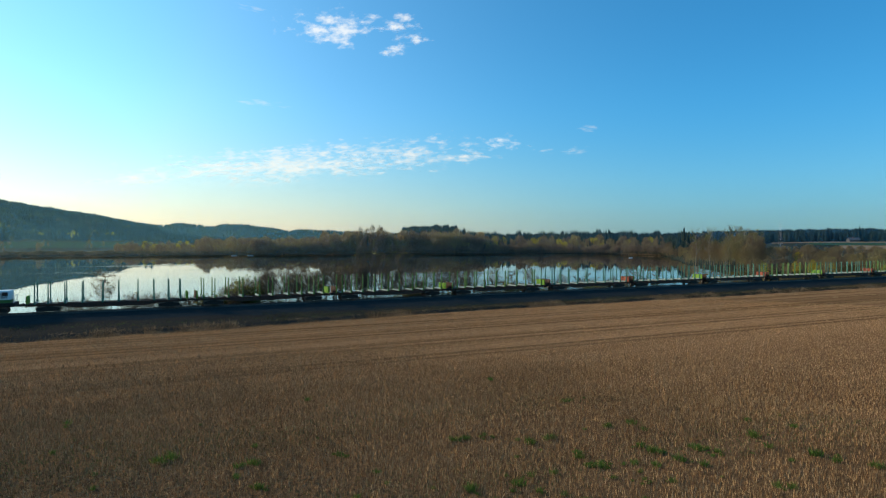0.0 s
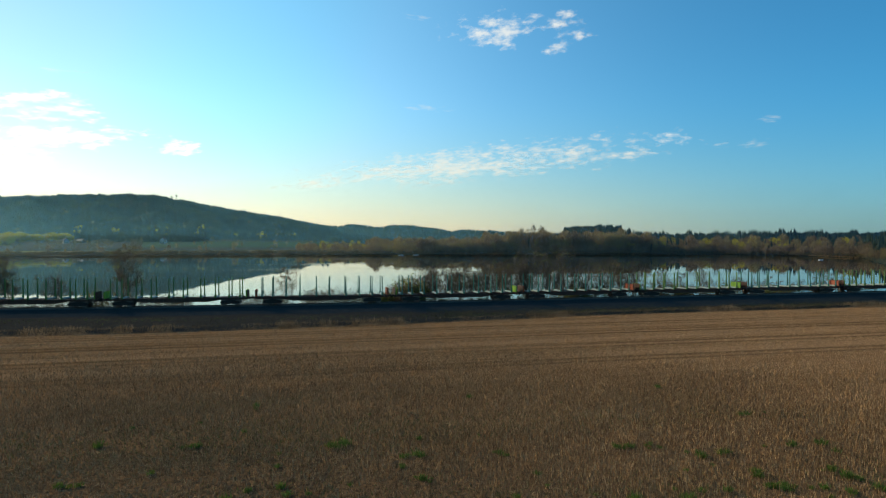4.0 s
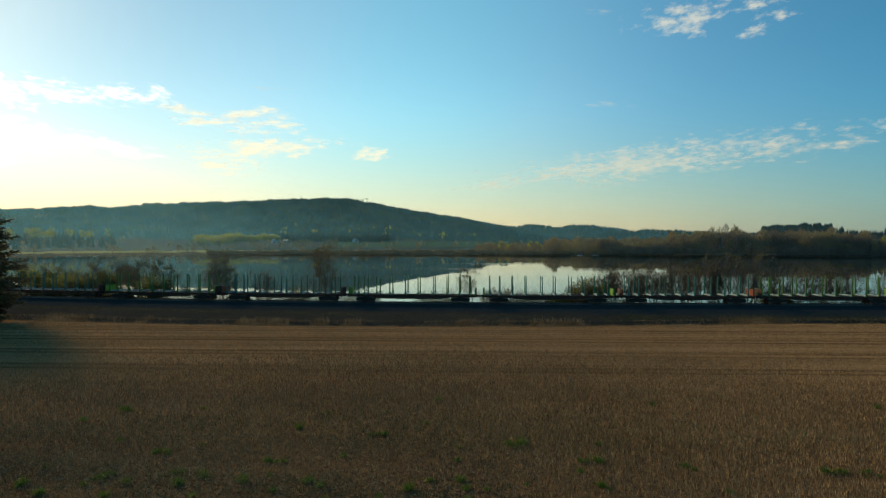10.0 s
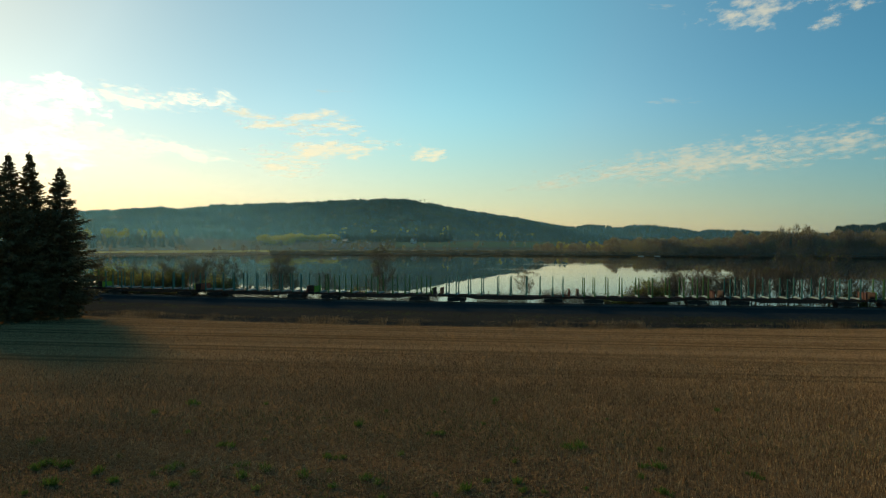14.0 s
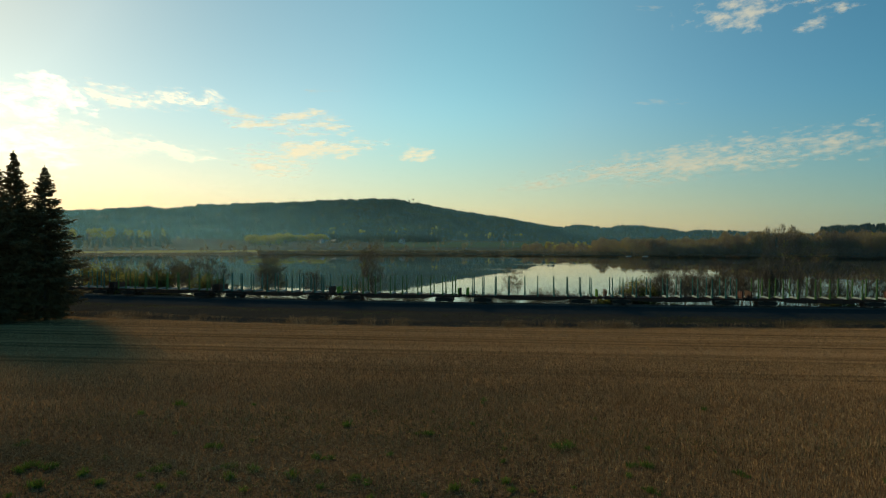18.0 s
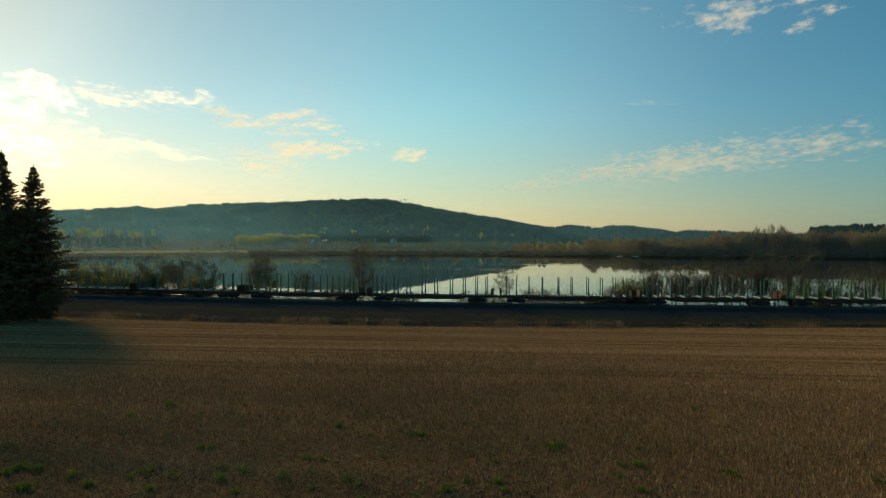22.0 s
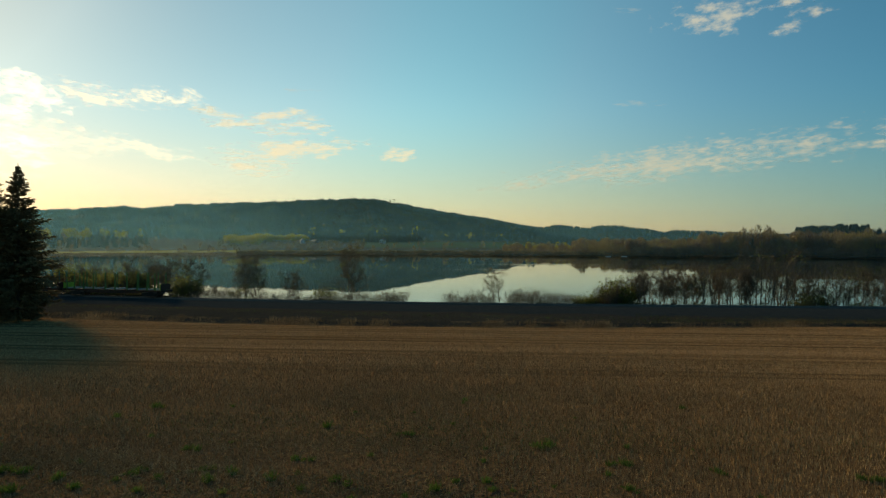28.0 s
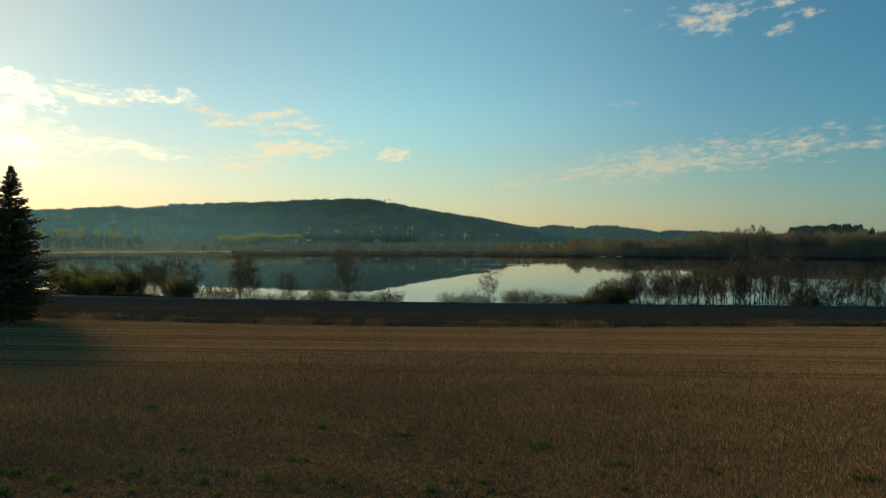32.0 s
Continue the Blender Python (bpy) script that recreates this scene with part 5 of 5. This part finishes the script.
# ---- houses, masts and boats ----
def house(name, wall_paint, roof_paint, wide, deep, tall, label):
    h = new(name)
    part("wall", box(bmesh.new(), -wide / 2, wide / 2, -deep / 2, deep / 2, 0, tall, 0.03), wall_paint, h)
    bm = bmesh.new()
    prism(bm, [(-wide / 2 - 0.5, tall - 0.15), (0, tall + wide * 0.38), (wide / 2 + 0.5, tall - 0.15), (wide / 2 + 0.5, tall + 0.1), (0, tall + wide * 0.38 + 0.3), (-wide / 2 - 0.5, tall + 0.1)], -deep / 2 - 0.4, deep / 2 + 0.4)
    roof = part("roof", bm, roof_paint, h)
    bm = bmesh.new()
    prism(bm, [(-wide / 2, tall - 0.05), (wide / 2, tall - 0.05), (0, tall + wide * 0.37)], -deep / 2 + 0.02, deep / 2 - 0.02)
    part("gable", bm, wall_paint, h)
    part("chimney", box(bmesh.new(), 0.6, 1.3, -0.4, 0.4, tall + wide * 0.2, tall + wide * 0.38 + 1.0, 0.02), M_REDWALL, roof)
    for x in (-wide * 0.28, wide * 0.28):
        for z in ((1.0, 3.7) if tall > 5 else (1.0,)):
            part("window", box(bmesh.new(), x - 0.6, x + 0.6, -deep / 2 - 0.03, -deep / 2 + 0.05, z, z + 1.3, 0.02), M_GLASS, h)
    part("door", box(bmesh.new(), -0.5, 0.5, -deep / 2 - 0.03, -deep / 2 + 0.05, 0.1, 2.2, 0.02), M_FRAME, h)
    return tagged(h, label, "house")


def far_place(ob, az, dist, turn=0.0, sink=0.0):
    x, y = dist * math.sin(radians(az)), dist * math.cos(radians(az))
    ob.matrix_basis = pose(x, y, float(on_land(x, y)) - sink, 0, 0, turn)
    return ob


far_place(house("house", M_PALE, M_ROOF, 6.5, 8, 5.2, "white two-storey farmhouse with a grey roof below the hill"), -16.2, 1010, 25, 0.3)
far_place(house("house", M_PALE, M_ROOF, 7, 8, 6.0, "pale farmhouse with a steep grey roof below the hill"), -9.4, 1000, -20, 0.3)
far_place(house("barn", M_BARK, M_ROOF, 7, 10, 3.4, "weathered grey barn beside the farmhouse"), -15.2, 1030, 60, 0.3)


far_place(house("barn", M_ROOF, M_ROOF, 7, 12, 2.8, "long grey metal barn on the far slope"), 59.4, 912, 60, 0.2)


def lone_pine(seed, tall, lean):
    """A storm-worn pine: a bare trunk under a few flat, ragged clumps."""
    rng = np.random.default_rng(seed)
    p = new("pine")
    part("trunk", rod(bmesh.new(), (0, 0, -0.5), (lean, 0, tall * 0.95), 0.35, 0.12, 6), M_BARK, p)
    starts = []
    for k in range(5):
        z = tall * rng.uniform(0.55, 1.0)
        middle = np.array((lean * z / tall + rng.normal(0, 1.6), rng.normal(0, 1.0), z))
        starts.append(middle + rng.normal(0, 1.0, (60, 3)) * np.array((1.5, 1.3, 0.6)))
    starts = np.concatenate(starts)
    crown = soup("crown", *slivers(rng, starts, unit(rng.standard_normal(starts.shape)), rng.uniform(0.8, 1.8, len(starts)), rng.uniform(0.2, 0.5, len(starts))), M_CONIFER)
    crown.parent = p
    return tagged(p, "lone wind-bent pine on the crest of the hill", "pine tree", "pines on the crest")


for i, (az, tall, lean) in enumerate(((-8.78, 19, 0.5), (-8.32, 24, -4.0))):
    far_place(lone_pine(200 + i, tall, lean), az, 2290, 0, 1.0)


def mast(tall, wide, arms, label, name):
    """A lattice mast: four legs and zigzag braces, with arms."""
    m = new(name)
    bm = bmesh.new()
    for sx in (-1, 1):
        for sy in (-1, 1):
            rod(bm, (sx * wide, sy * wide, -0.3), (sx * wide * 0.15, sy * wide * 0.15, tall), 0.06, 0.035, 5)
    for i in range(10):
        z0, z1 = tall * i / 10, tall * (i + 1) / 10
        w0, w1 = wide * (1 - 0.085 * i), wide * (1 - 0.085 * (i + 1))
        s = 1 if i % 2 else -1
        rod(bm, (s * w0, -w0, z0), (-s * w1, -w1, z1), 0.025, sides=4)
        rod(bm, (s * w0, w0, z0), (-s * w1, w1, z1), 0.025, sides=4)
    part("lattice", bm, M_GALV, m)
    for z, half in arms:
        part("arm", rod(bmesh.new(), (-half, 0, z), (half, 0, z), 0.07, sides=5), M_GALV, m)
    return tagged(m, label, "mast")


far_place(mast(27, 1.4, ((21, 3.2), (24.5, 2.4)), "grey lattice power pylon beyond the meadow", "power_pylon"), 54.6, 640)
far_place(mast(42, 1.1, ((41, 0.8),), "thin lattice radio mast above the far forest", "radio_mast"), 49.0, 1150)


def boat(label):
    b = new("rowing_boat")
    bm = bmesh.new()
    ring = [(-2.2, 0.45), (-1.6, 0.75), (0, 0.85), (1.6, 0.6), (2.5, 0.02)]
    rows_ = []
    for k, z in ((0.55, -0.15), (0.9, 0.15), (1.0, 0.45)):
        rows_.append([bm.verts.new((x, y * k, z + (0.12 if x > 2 else 0))) for x, y in ring] + [bm.verts.new((x, -y * k, z + (0.12 if x > 2 else 0))) for x, y in ring[::-1]])
    for a, c in zip(rows_, rows_[1:]):
        for i in range(10):
            bm.faces.new((a[i], a[(i + 1) % 10], c[(i + 1) % 10], c[i]))
    bm.faces.new(rows_[0])
    part("hull", bm, M_WHITE, b)
    for x in (-1.2, 0.4):
        part("thwart", box(bmesh.new(), x - 0.14, x + 0.14, -0.75, 0.75, 0.28, 0.33), M_FRAME, b)
    return tagged(b, label, "boat")


for az, d, turn in ((9.9, 570, 20), (11.2, 576, -30), (43.4, 485, 15)):
    boat("small white rowing boat moored by the far shore").matrix_basis = pose(d * math.sin(radians(az)), d * math.cos(radians(az)), WATER_Z, 0, 0, turn)


# ---- clouds ----
def cloud(name, label, az, up, wide, tall, tilt, material, far=4550):
    """A sheet of cloud far behind everything, bowed round the eye."""
    n, k = 24, 8
    verts, quads = [], []
    for j in range(k + 1):
        for i in range(n + 1):
            u, w = (i / n - 0.5) * wide, (j / k - 0.5) * tall
            a, e = radians(az + u * math.cos(radians(tilt)) - w * math.sin(radians(tilt))), radians(up + u * math.sin(radians(tilt)) + w * math.cos(radians(tilt)))
            verts.append((far * math.sin(a) * math.cos(e), far * math.cos(a) * math.cos(e), EYE_Z + far * math.sin(e)))
    for j in range(k):
        for i in range(n):
            c = j * (n + 1) + i
            quads.append((c, c + 1, c + n + 2, c + n + 1))
    ob = soup(name, verts, quads, material)
    at = np.array([loop.vertex_index for loop in ob.data.loops])
    u, w = (at % (n + 1)) / n, (at // (n + 1)) / k
    ob.data.uv_layers.new(name="whole").data.foreach_set("uv", np.stack([u, w], 1).ravel().astype(np.float32))
    ob.data.uv_layers.new(name="grain").data.foreach_set("uv", np.stack([u * wide + az, w * tall + up * 3], 1).ravel().astype(np.float32))
    return tagged(ob, label, "cloud", kind="structure")


C_PUFF = cloud_material("puffy_cloud", 0.80, (0.97, 0.96, 0.98), 0.41, 0.85, (1, 2.0, 1), 0.72, 0.24, 5)
C_BAND = cloud_material("thin_cloud", 0.80, (1.0, 0.92, 0.85), 0.385, 1.05, (1, 2.8, 1), 0.58, 0.26, 5)
C_WISP = cloud_material("wisp_cloud", 1.12, (1.0, 0.90, 0.78), 0.375, 0.8, (1, 3.4, 1), 0.75, 0.22, 6)
# stronger glow, in place of sunlight, for the clouds near the sun
C_SUNNY = cloud_material("sun_glow_ripples", 1.5, (1.0, 0.94, 0.89), 0.39, 1.3, (1, 2.8, 1), 0.8, 0.24, 6)
C_BRIGHT = cloud_material("sun_glow_cloud", 1.9, (1.0, 0.96, 0.93), 0.385, 0.9, (1, 2.2, 1), 0.9, 0.20, 7)
C_FAINT = cloud_material("faint_cloud", 0.75, (1.0, 0.94, 0.89), 0.44, 0.8, (1, 5.0, 1), 0.32, 0.24, 5)
# label, bearing, height, width and depth in degrees, slope, kind
for label, az, up, wide, tall, tilt, kind in (
        ("broken white puffs high in the sky", 18.1, 17.75, 9.0, 2.7, 3, C_PUFF),
        ("small white puff beside the high clouds", 23.7, 18.3, 3.0, 1.5, 2, C_PUFF),
        ("small flat puff beside the high clouds", 24.7, 16.9, 3.0, 1.0, 2, C_PUFF),
        ("small flat puff beside the high clouds", 23.3, 16.0, 2.6, 0.9, 0, C_PUFF),
        ("long thin bank of rippled cloud", 17.6, 6.75, 25.5, 2.6, 5.2, C_BAND),
        ("thicker middle of the rippled cloud bank", 12.5, 6.3, 14.0, 2.0, 5, C_BAND),
        ("thin tail of the rippled cloud bank", 3.4, 4.95, 8.5, 0.8, 6, C_BAND),
        ("thin streak below the rippled cloud bank", 27.3, 7.05, 7.5, 0.6, 3, C_BAND),
        ("small pale cloud beyond the rippled bank", 32.8, 8.35, 3.2, 1.0, -4, C_PUFF),
        ("faint puff beyond the rippled bank", 36.4, 7.5, 2.0, 0.7, 3, C_FAINT),
        ("faint puff beyond the rippled bank", 39.0, 7.6, 2.6, 0.7, 4, C_FAINT),
        ("faint puff beyond the rippled bank", 40.1, 9.4, 2.0, 0.6, -4, C_FAINT),
        ("faint high streak of cloud", 11.2, 18.7, 2.6, 0.6, -5, C_FAINT),
        ("sunlit bank of cloud in front of the sun", -37.9, 10.2, 7.6, 2.6, -4, C_BRIGHT),
        ("sunlit puff on the bank in front of the sun", -36.6, 11.15, 3.8, 1.8, -8, C_BRIGHT),
        ("sunlit rippled cloud beside the sun", -32.0, 11.0, 6.0, 1.7, -6, C_SUNNY),
        ("sunlit rippled cloud beside the sun", -27.2, 11.3, 5.2, 1.4, -5, C_SUNNY),
        ("small sunlit wisp beside the sun", -25.0, 11.75, 1.9, 0.8, -25, C_SUNNY),
        ("long ragged sunlit cloud below the sun", -34.4, 7.75, 11.5, 2.1, -5, C_SUNNY),
        ("ragged tail of the sunlit cloud", -28.4, 7.2, 7.6, 1.2, -10, C_SUNNY),
        ("sunlit bank of cloud below the sun", -38.4, 6.9, 7.6, 3.2, 0, C_BRIGHT),
        ("small sunlit puff below the sun", -33.0, 6.5, 2.2, 0.6, 0, C_SUNNY),
        ("thin wisp over the hill", -23.2, 10.45, 4.0, 0.95, -8, C_WISP),
        ("thin wisp over the hill", -18.1, 10.45, 5.8, 0.95, 3, C_WISP),
        ("thin streak over the hill", -21.9, 9.6, 5.6, 0.6, 3, C_WISP),
        ("flat wisp over the hill", -16.7, 9.45, 6.6, 1.1, 0, C_WISP),
        ("long flat wisp over the hill", -16.0, 7.8, 9.0, 1.8, 4, C_WISP),
        ("rounded flat wisp over the hill", -20.4, 6.65, 6.2, 1.9, 0, C_WISP),
        ("small flat cloud over the hill", -8.4, 7.5, 3.8, 1.15, 5, C_WISP),
        ("faint streak of high cloud", 12.3, 11.3, 4.5, 0.7, -3, C_FAINT),
        ("faint streak of high cloud", -16.3, 12.6, 3.6, 0.6, 2, C_FAINT)):
    cloud("cloud", label, az, up, wide * 2.2, tall * 2.5, tilt, kind)


# ---- sheets standing in for haze ----
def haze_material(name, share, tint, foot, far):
    """Translucent sheet standing in for haze, lit by sun and sky, densest near ground."""
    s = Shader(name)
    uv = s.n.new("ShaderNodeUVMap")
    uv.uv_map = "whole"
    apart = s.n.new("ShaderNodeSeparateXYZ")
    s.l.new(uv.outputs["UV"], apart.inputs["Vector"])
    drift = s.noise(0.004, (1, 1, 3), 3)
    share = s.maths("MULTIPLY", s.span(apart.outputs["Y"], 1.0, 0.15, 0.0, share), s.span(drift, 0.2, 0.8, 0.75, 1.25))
    # thickened to the left, imitating the paler haze towards the sun
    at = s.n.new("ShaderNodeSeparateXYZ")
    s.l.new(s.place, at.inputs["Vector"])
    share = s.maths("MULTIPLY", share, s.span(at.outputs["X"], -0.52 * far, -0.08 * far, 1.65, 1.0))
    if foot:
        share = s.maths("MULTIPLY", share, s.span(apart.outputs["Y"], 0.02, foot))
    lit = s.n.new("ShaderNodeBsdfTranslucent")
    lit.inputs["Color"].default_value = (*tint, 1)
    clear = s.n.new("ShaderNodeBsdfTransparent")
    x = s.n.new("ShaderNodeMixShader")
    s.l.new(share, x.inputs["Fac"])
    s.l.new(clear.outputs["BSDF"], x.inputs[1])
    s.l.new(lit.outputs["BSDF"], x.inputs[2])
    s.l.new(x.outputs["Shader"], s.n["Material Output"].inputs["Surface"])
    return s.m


# sheet bowed round the eye, added to lift the dark tones behind it
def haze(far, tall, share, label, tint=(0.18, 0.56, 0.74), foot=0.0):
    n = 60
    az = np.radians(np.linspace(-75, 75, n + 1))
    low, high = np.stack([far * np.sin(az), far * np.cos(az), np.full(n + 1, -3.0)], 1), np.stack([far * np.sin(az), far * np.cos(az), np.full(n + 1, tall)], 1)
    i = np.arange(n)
    ob = soup("mist", np.concatenate([low, high]), np.stack([i, i + 1, n + 2 + i, n + 1 + i], 1), haze_material("haze_sheet", share, tint, foot, far))
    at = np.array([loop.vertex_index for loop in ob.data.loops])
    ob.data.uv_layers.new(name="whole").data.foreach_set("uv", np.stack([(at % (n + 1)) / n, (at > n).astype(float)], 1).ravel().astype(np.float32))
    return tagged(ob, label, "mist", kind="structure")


haze(548, 75, 0.036, "translucent sheet over the lake that lifts dark tones like haze", (0.42, 0.76, 0.95), 0.05)
haze(738, 90, 0.046, "blue translucent sheet standing in for haze over the meadows", foot=0.05)
haze(1094, 130, 0.080, "blue translucent sheet standing in for haze before the hill")
haze(1900, 190, 0.07, "blue translucent sheet standing in for haze before distant ridges")


# ---- what moves ----
SPEED = 18.9


def run(t):
    """Metres that the train has run at t seconds."""
    return SPEED * t + float(np.interp(t, [0, 4, 8, 11, 14, 17, 20, 23, 26, 32], [0, 0.9, 1.6, 1.92, 1.85, 1.65, 0.85, 0.15, -0.25, -0.3]))


REACH = np.arange(-760, 700, 1.0)
LENGTH = np.concatenate([[0], np.cumsum(np.hypot(np.diff(REACH), np.diff(bend(REACH))))])
LENGTH = LENGTH - np.interp(20.0, REACH, LENGTH) + 20.0


def rail_pose(s, grip):
    """The pose of a vehicle whose middle is s metres along the railway and whose bogies lie grip metres from it."""
    ends = []
    for d in (-grip, grip):
        x = float(np.interp(s + d, LENGTH, REACH))
        ends.append((x, TRACK_Y + float(bend(x))))
    (xa, ya), (xb, yb) = ends
    return pose((xa + xb) / 2, (ya + yb) / 2, RAIL_Z, 0, 0, math.degrees(math.atan2(yb - ya, xb - xa)))


def motions():
    for k, wagon in enumerate(WAGONS):
        walk(wagon, [(t, rail_pose(-8.82 + WAGON * (k + 0.5) - run(t), 7.2)) for t in range(33)])
    walk(LOCO, [(t, rail_pose(-8.82 - 7.0 - run(t), 4.2)) for t in range(33)])


motions()
